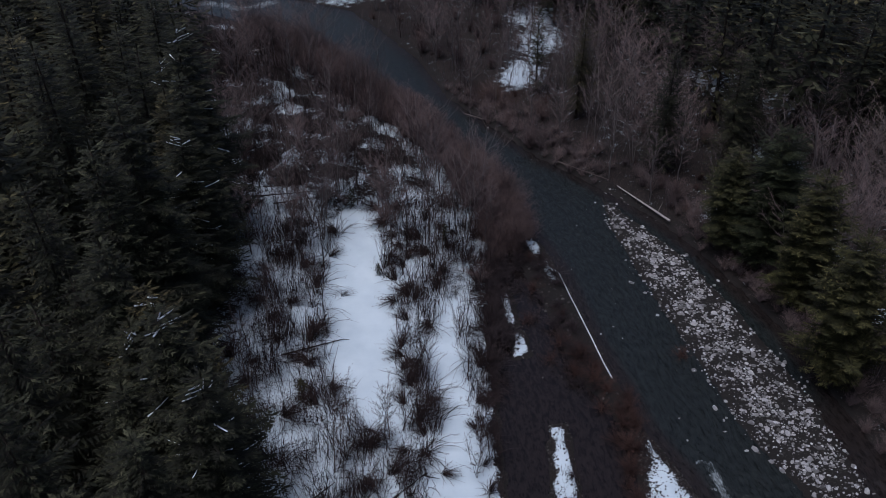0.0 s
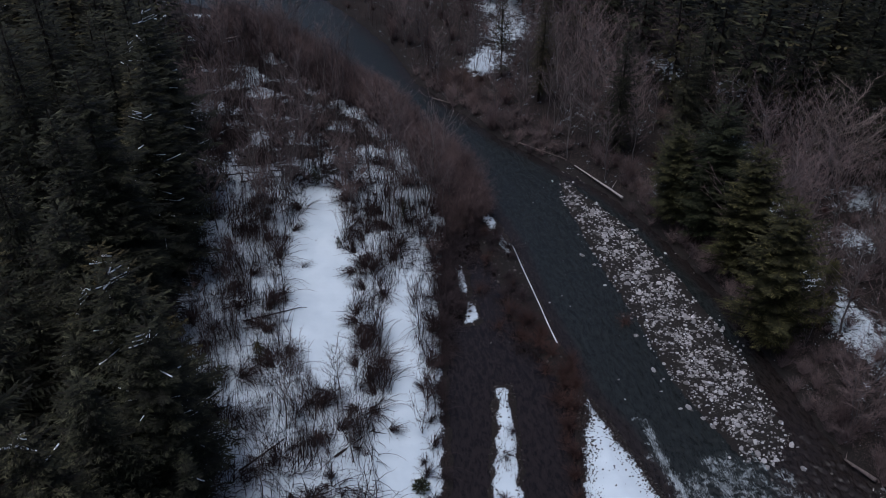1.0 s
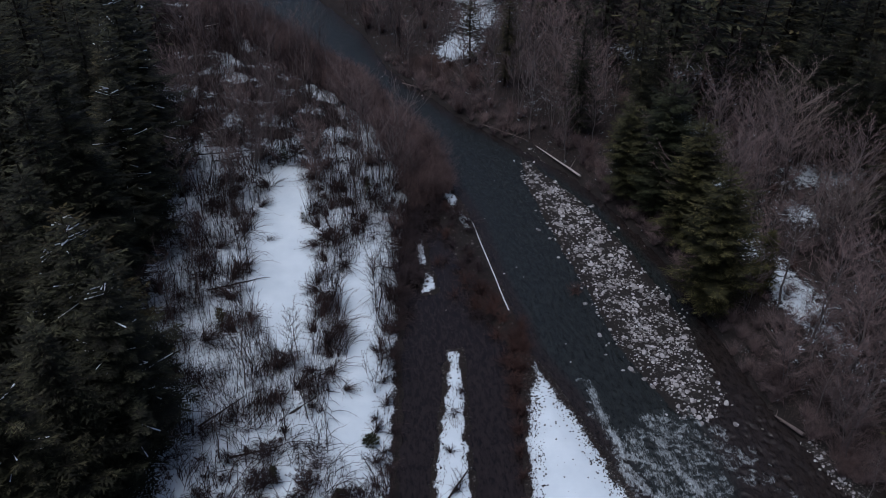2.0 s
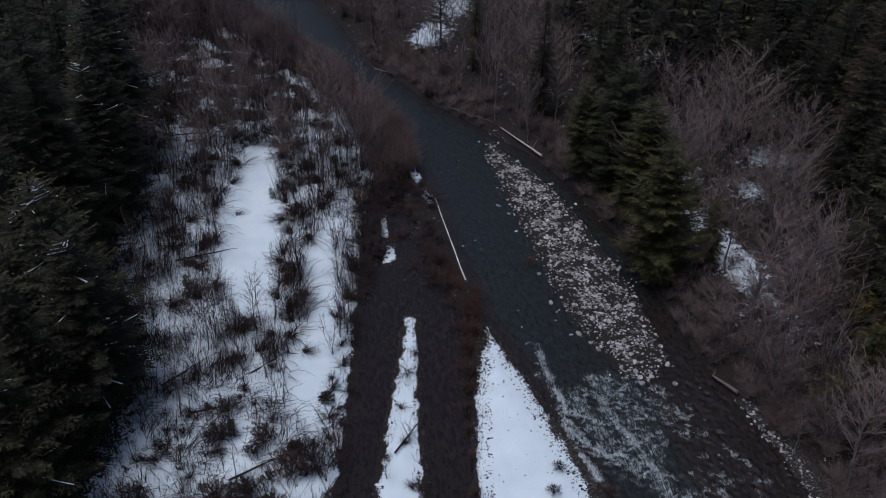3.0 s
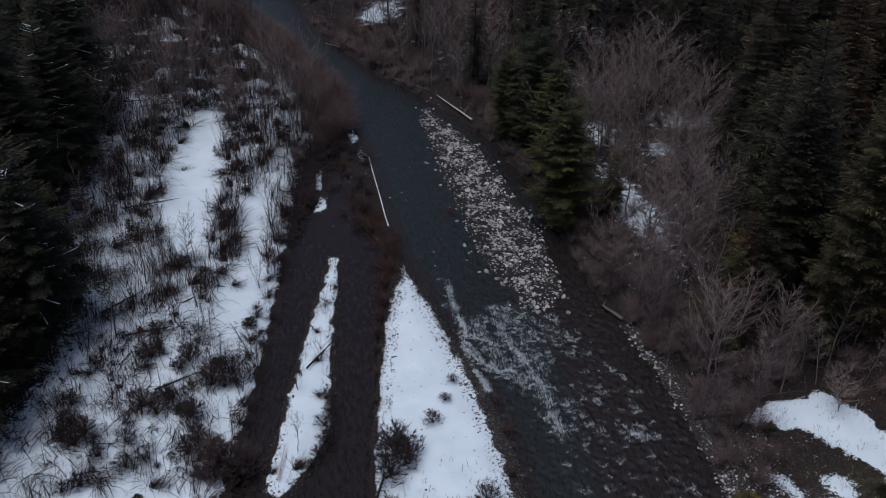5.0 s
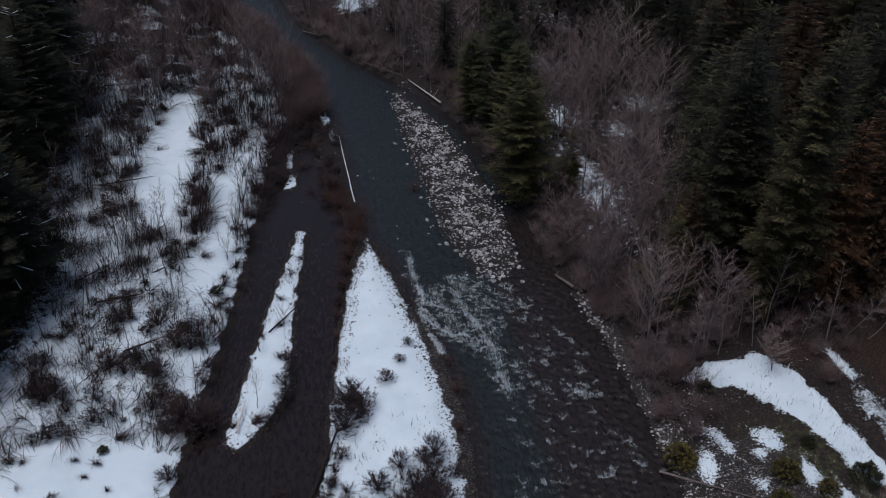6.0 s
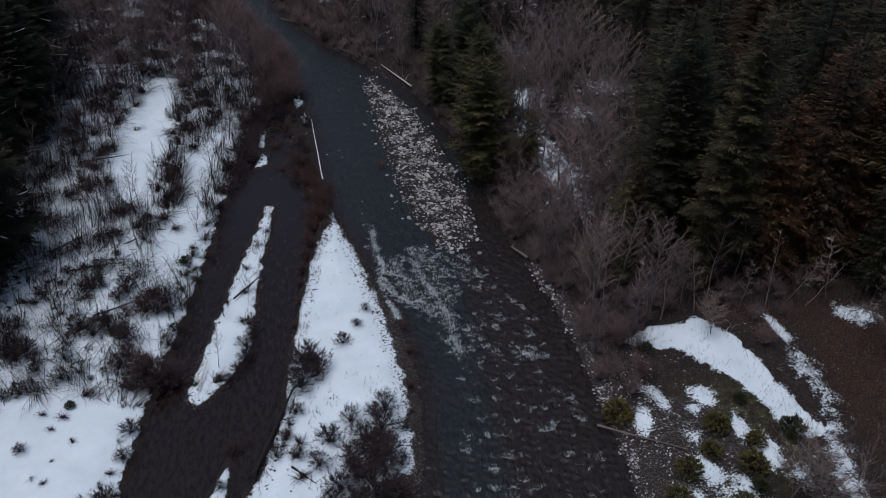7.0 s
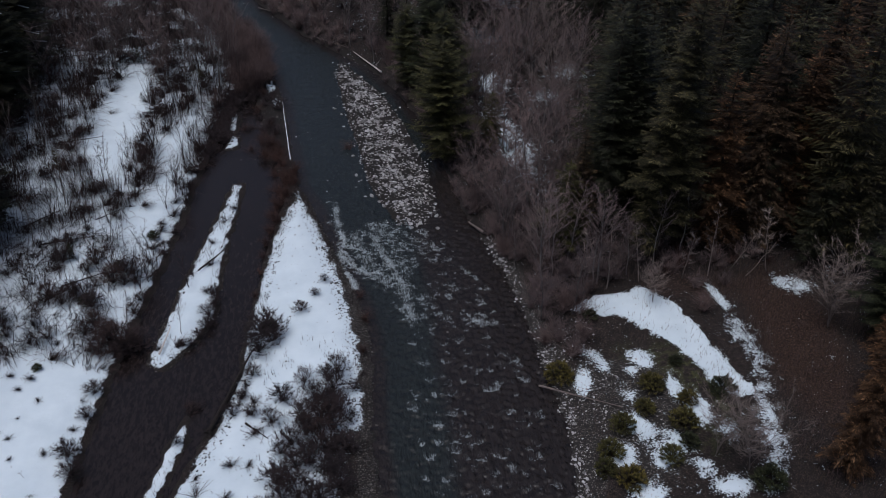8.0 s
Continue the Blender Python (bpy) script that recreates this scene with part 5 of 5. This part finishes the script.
brush_field("bank_brush", "thin dark leafless stems standing in the snow", 20000,
            lambda a, b: max(0.0, clump(a, b)) * (0.5 if b < 46 else 0.6 if b > 88 else 0.9) * (1.0 if opening_gap(a, b) > 0.3 else 0.0015) if water_gap(a, b) > 0.15 and forest_x(b) - 2 < a < west_bank(b) else 0.0,
            -36, 10, 5, 150, 0.5, 2.6, TWIG_BROWN, 71, 0.04)
lean_way = Field(lambda a, b: 1.6 * ripple(a, b, 8.0, 63))


def arched_stems(name, label, count, chance, x0, x1, y0, y1, material, seed):
    """Long stems bowed over by the snow, combed one way within each clump."""
    rnd = random.Random(seed)
    g = Geo()
    placed = 0
    while placed < count:
        x, y = rnd.uniform(x0, x1), rnd.uniform(y0, y1)
        if rnd.random() > chance(x, y):
            continue
        n = rnd.uniform(1.0, 3.2)
        d = around(lean_way(x, y) * 2 + rnd.gauss(0, 0.35))
        p = Vector((x, y, height_at(x, y) - 0.05))
        pts = [p + d * n * u + Vector((0, 0, n * (1.1 * u - 0.95 * u * u) * 0.8)) for u in (0.0, 0.3, 0.65, 1.0)]
        g.strip(pts, [0.028, 0.024, 0.018, 0.004], Vector((-d.y, d.x, 0.2)))
        for t in range(3):
            e0 = pts[1].lerp(pts[3], rnd.random())
            g.blade(e0, e0 + (d + around(rnd.uniform(0, 6.28), 0.5) * 0.8) * rnd.uniform(0.2, 0.6), 0.03)
        placed += 1
    return tagged(part(name, g, material, None, label), category="brush", kind="stuff")


arched_stems("bowed_brush", "thin dark stems bowed over by the snow", 3000,
             lambda a, b: max(0.0, clump(a, b) - 0.15) * (0.6 if b > 62 else 1.0) if water_gap(a, b) > 0.5 and opening_gap(a, b) > 0.2 and forest_x(b) - 1 < a < west_bank(b) else 0.0,
             -24, 4, 20, 96, TWIG_BROWN, 78)
brush_field("wood_brush", "tangled brown understory of thin leafless stems", 16000,
            lambda a, b: 0.35 + 0.65 * max(0.0, clump(a, b)) if water_gap(a, b) > 0.2 and beyond_river(a, b) and (b > 27 or a < 42 or a > 60) and a < 40 + 0.68 * b else 0.0,
            -20, 110, 2, 170, 0.6, 2.6, TWIG_WILLOW, 72, 0.035)
brush_field("young_growth", "thin upright leafless stems crowding the snowy bank", 5000,
            lambda a, b: max(0.0, clump(a, b)) ** 2 if water_gap(a, b) > 0.6 and opening_gap(a, b) > 0.7 and forest_x(b) - 1 < a < west_bank(b) else 0.0,
            -34, 9, 24, 148, 2.2, 6.5, TWIG_BROWN, 74, 0.062)
brush_field("dead_grass", "tufts of dead brown grass and weeds on the gravel flat", 9000,
            lambda a, b: max(0.0, clump(a, b) + (0.5 if a > 57 else -0.15)) if water_gap(a, b) > 0.8 else 0.0, 39, 72, -2, 31, 0.15, 0.7, GRASS, 75, 0.03)
brush_field("ditch_brush", "brown dead stems and twigs in the dry ditch", 4200,
            lambda a, b: 0.3 + 0.7 * max(0.0, clump(a, b)), 57, 72, -3, 31, 0.3, 1.3, TWIG_WILLOW, 76, 0.035)
brush_field("strip_brush", "thin dark stems along the edges of the strips", 2600,
            lambda a, b: 1.0 if 0.02 < water_gap(a, b) < 0.4 + 0.9 * max(0.0, clump(a, b)) else (0.25 if b < 24 and a > 12 and clump(a, b) > 0.4 else 0.0),
            -4, 22, 2, 56, 0.25, 1.1, TWIG_BROWN, 73, 0.04)


# ---------------------------------------------------------------- logs
def log(label, a, b, thick, material, snowy=0.0, stubs=5, seed=0, root=False):
    """A fallen trunk with a bend, stubs of limbs and, where it has it, a rim of snow on top."""
    rnd = random.Random(seed)
    a, b = Vector(a), Vector(b)
    thing = new("fallen_log")
    thing.location = a
    d = b - a
    side = Vector((-d.y, d.x, 0)).normalized()
    g, s, k = Geo(), Geo(), Geo()
    pts = [d * (i / 9) + side * rnd.uniform(-1, 1) * 0.0018 * d.length for i in range(10)]
    rad = [thick * (1 - 0.62 * i / 9) * rnd.uniform(0.92, 1.08) for i in range(10)]
    g.tube(pts, rad, 8)
    part("stem", g, material, thing)
    for i in range(stubs):
        u = rnd.uniform(0.2, 0.98)
        p = d * u
        e = (side * rnd.choice((-1, 1)) + d.normalized() * rnd.uniform(0.1, 0.9) + Vector((0, 0, rnd.uniform(0, 0.7)))) * rnd.uniform(0.4, 1.5) * (0.6 + thick * 2)
        k.tube([p, p + e * 0.5, p + e], [thick * 0.22, thick * 0.15, 0.01], 4, False)
    if root:
        for i in range(9):
            e = around(rnd.uniform(0, 6.28), rnd.uniform(-0.2, 0.9)) * rnd.uniform(0.4, 1.0)
            k.tube([Vector((0, 0, 0)), e * 0.5, e - d.normalized() * 0.3], [thick * 0.5, thick * 0.3, 0.02], 4, False)
    if stubs or root:
        tagged(part("branchwork", k, material, thing), kind="stuff")
    if snowy:
        s.tube([p + Vector((0, 0, r * 0.55)) for p, r in zip(pts, rad)], [r * 0.8 * snowy for r in rad], 6)
        part("snow_cap", s, SNOW, thing, "snow lying along the top")
    return tagged(thing, label, "log")


log("long straight snow-covered log in shallow river water", (13.85, 60.6, 0.08), (12.35, 77.8, 0.12), 0.13, WOOD_WET, 0.8, 3, 1)
log("bleached log on the cut river bank", (27.3, 85.4, 0.75), (23.3, 94.0, 0.7), 0.15, WOOD_PALE, 0.5, 2, 2)
log("dark branched log on the snowy strip", (4.6, 36.7, 0.75), (7.4, 40.6, 0.8), 0.10, WOOD_WET, 0, 9, 3)
log("dark log along the channel bank", (7.8, 13.2, 0.45), (11, 23, 0.7), 0.22, WOOD_WET, 0.25, 6, 4, True)
log("short pale log on the tip of the snowy strip", (2.3, 23.6, 0.75), (2.9, 27.4, 0.85), 0.11, WOOD_PALE, 0.4, 2, 15)
log("short forked log in snow", (11, 13.4, 0.9), (13, 11.4, 0.9), 0.11, WOOD_WET, 0, 5, 5)
log("grey log on the gravel bank", (37.2, 15.2, 0.6), (43.9, 11.2, 1.05), 0.10, TWIG_PALE, 0, 3, 6)
log("grey log at the foot of the bank", (36.1, 40.3, 0.6), (34.7, 42.9, 0.45), 0.2, TWIG_PALE, 0, 2, 7)
log("dark fallen trunk across the snow", (-19, 54, 0.9), (-12, 56.4, 1.0), 0.3, WOOD_WET, 0, 7, 8)
log("dark fallen trunk in scrub", (-9.8, 46.3, 0.85), (-4.6, 50.5, 0.95), 0.28, WOOD_WET, 0.4, 8, 9)
log("long grey fallen trunk at the forest edge", (-18.4, 33, 0.9), (-15.4, 39, 0.9), 0.22, TWIG_PALE, 0.3, 4, 10)
log("dark fallen trunk at the forest edge", (-28, 72, 0.9), (-22.4, 72.6, 0.8), 0.2, WOOD_WET, 0.8, 5, 11)
log("pale log near the river bend", (-31, 140, 1.0), (-22, 145, 1.0), 0.24, WOOD_PALE, 0.3, 2, 12)
log("tangled grey driftwood at the water", (17.0, 101.6, 0.5), (22.6, 95.4, 0.8), 0.07, TWIG_PALE, 0, 48, 13)
log("grey driftwood on the far bank", (7, 117.2, 0.25), (10.5, 114, 0.4), 0.08, TWIG_PALE, 0, 16, 14)
for i, (x, y, w, n) in enumerate([(-20, 101, 5, 8.0), (-21, 98.5, -4, 7.0), (-22, 96, 2, 7.5), (-19.5, 94, 8, 6.0), (-16, 47, 40, 5.0), (-13, 43, 10, 4.5), (-9, 35, 30, 4.5), (-17, 66, 20, 6.0)]):
    dx, dy = n * math.cos(radians(w)), n * math.sin(radians(w))
    log("thin dark windfallen trunk on snow", (x, y, height_at(x, y) + 0.1), (x + dx, y + dy, height_at(x + dx, y + dy) + 0.15), 0.09, WOOD_WET, 0, 6, 20 + i)

# ---------------------------------------------------------------- stones
ROCKS = np.random.RandomState(9)
PHI = (1 + 5 ** 0.5) / 2
ICO = np.array([(-1, PHI, 0), (1, PHI, 0), (-1, -PHI, 0), (1, -PHI, 0), (0, -1, PHI), (0, 1, PHI), (0, -1, -PHI), (0, 1, -PHI), (PHI, 0, -1), (PHI, 0, 1), (-PHI, 0, -1), (-PHI, 0, 1)]) / 1.9
ICO_FACES = np.array([(0, 11, 5), (0, 5, 1), (0, 1, 7), (0, 7, 10), (0, 10, 11), (1, 5, 9), (5, 11, 4), (11, 10, 2), (10, 7, 6), (7, 1, 8),
                      (3, 9, 4), (3, 4, 2), (3, 2, 6), (3, 6, 8), (3, 8, 9), (4, 9, 5), (2, 4, 11), (6, 2, 10), (8, 6, 7), (9, 8, 1)])


def stone_verts(size):
    v = ICO * ROCKS.uniform(0.72, 1.2, (12, 1)) * np.array([1, ROCKS.uniform(0.6, 0.95), ROCKS.uniform(0.4, 0.65)]) * size / 2
    w = ROCKS.uniform(0, 6.28)
    c, s = math.cos(w), math.sin(w)
    return v @ np.array([[c, -s, 0], [s, c, 0], [0, 0, 1]])


def stone_heap(name, spots, material, label, lift=0.25):
    allv, allf = [], []
    zs = ground_height(np.array([s[0] for s in spots]), np.array([s[1] for s in spots]))
    for i, ((x, y, size), z) in enumerate(zip(spots, zs)):
        allv.append(stone_verts(size) + np.array([x, y, max(z, -0.12) + size * 0.25 * lift]))
        allf.append(ICO_FACES + 12 * i)
    me = raw_mesh(name, np.concatenate(allv).tolist(), np.concatenate(allf).tolist())
    me.materials.append(material)
    return tagged(new(name, me), label, "stones", kind="stuff")


def scatter(count, inside, x0, x1, y0, y1, low, high):
    out = []
    while len(out) < count:
        xs, ys = ROCKS.uniform(x0, x1, 4000), ROCKS.uniform(y0, y1, 4000)
        keep = inside(xs, ys)
        for x, y in zip(xs[keep], ys[keep]):
            out.append((float(x), float(y), float(low + (high - low) * ROCKS.random() ** 2.2)))
            if len(out) >= count:
                break
    return out


def on_gravel(a, b):
    d = poly_distance(a, b, GRAVEL_OUTLINE)
    return ROCKS.random(a.shape) < np.where(d < 0, 0.25 + 0.75 * ease(-d, 0, 2.5), 0.22 * ease(2.2 - d, 0, 2.2)) * (0.14 + 1.0 * ease(ripple(a, b, 3.2, 51) + 0.5 * ripple(a, b, 1.3, 53), -0.5, 0.8))


bar = stone_heap("gravel_bar", scatter(5400, on_gravel, 16, 36, 41, 96, 0.10, 0.38), STONE_PALE, "bar of pale rounded river stones")
bar["kind"] = "structure"
shapes = []
for i in range(8):
    me = raw_mesh("stone", stone_verts(1.0).tolist(), ICO_FACES.tolist())
    me.materials.append(STONE_PALE)
    shapes.append(me)
for x, y, size in scatter(290, on_gravel, 18, 35, 42, 92, 0.38, 0.8):
    ob = part("stone", shapes[ROCKS.randint(8)], STONE_PALE, bar)
    ob.location = (x, y, max(-0.05, height_at(x, y)) + 0.05 * size)
    ob.rotation_euler = (0, 0, ROCKS.uniform(0, 6.28))
    ob.scale = (size, size, size)
stone_heap("bank_stones", scatter(750, lambda a, b: (np.abs(poly_distance(a, b, RIVER_OUTLINE) - 0.1) < 0.75) & (a > 30) & (b < 40) & (ROCKS.random(a.shape) < 0.2 + 0.8 * ease(ripple(a, b, 4, 52), -0.2, 0.6)), 10, 44, 0, 110, 0.10, 0.42), STONE_PALE, "pale stones along the waterline")
stone_heap("bar_stones", scatter(2300, lambda a, b: (poly_distance(a, b, BAR_SNOW) < 0.3) & (ROCKS.random(a.shape) < np.where(poly_distance(a, b, BAR_SNOW) > -1.4, 0.6, 0.035)), 7, 23, -2, 53, 0.05, 0.24), STONE_DARK, "dark stones poking through the snow on the bar", 0.8)
stone_heap("flat_stones", scatter(1100, lambda a, b: (ripple(a, b, 6, 55) > -0.1) & (ROCKS.random(a.shape) < np.exp(-((a - 40) / 5) ** 2)), 38.5, 60, -2, 25, 0.07, 0.27), STONE_PALE, "grey stones strewn over the gravel flat")
stone_heap("bar_rim_stones", scatter(1500, lambda a, b: (poly_distance(a, b, BAR_SNOW) > -0.6) & (poly_distance(a, b, RIVER_OUTLINE) > -0.3) & (a > np.interp(b, [0, 54], [15, 13])), 12, 24, 0, 54, 0.08, 0.32), STONE_DARK, "wet grey stones between the snow and the river")
stone_heap("strip_stones", scatter(700, lambda a, b: np.abs(poly_distance(a, b, MID_STRIP) + 0.15) < 0.5, 0, 9, 21, 57, 0.08, 0.3), STONE_DARK, "dark stones rimming the snowy strip")
stone_heap("spit_stones", scatter(500, lambda a, b: poly_distance(a, b, SPIT) < 0.5, 5, 15, 54, 93, 0.12, 0.45), STONE_DARK, "dark wet stones on the spit")
stone_heap("rapids_stones", scatter(130, lambda a, b: (poly_distance(a, b, RIVER_OUTLINE) < -1), 20, 38, 20, 110, 0.2, 0.6), STONE_DARK, "dark wet boulders in the river")
stone_heap("river_stones", scatter(170, lambda a, b: (poly_distance(a, b, RIVER_OUTLINE) < -0.6) & (poly_distance(a, b, GRAVEL_OUTLINE) > 0.8), -8, 34, 50, 132, 0.15, 0.5), STONE_PALE, "single pale stones breaking the river surface")
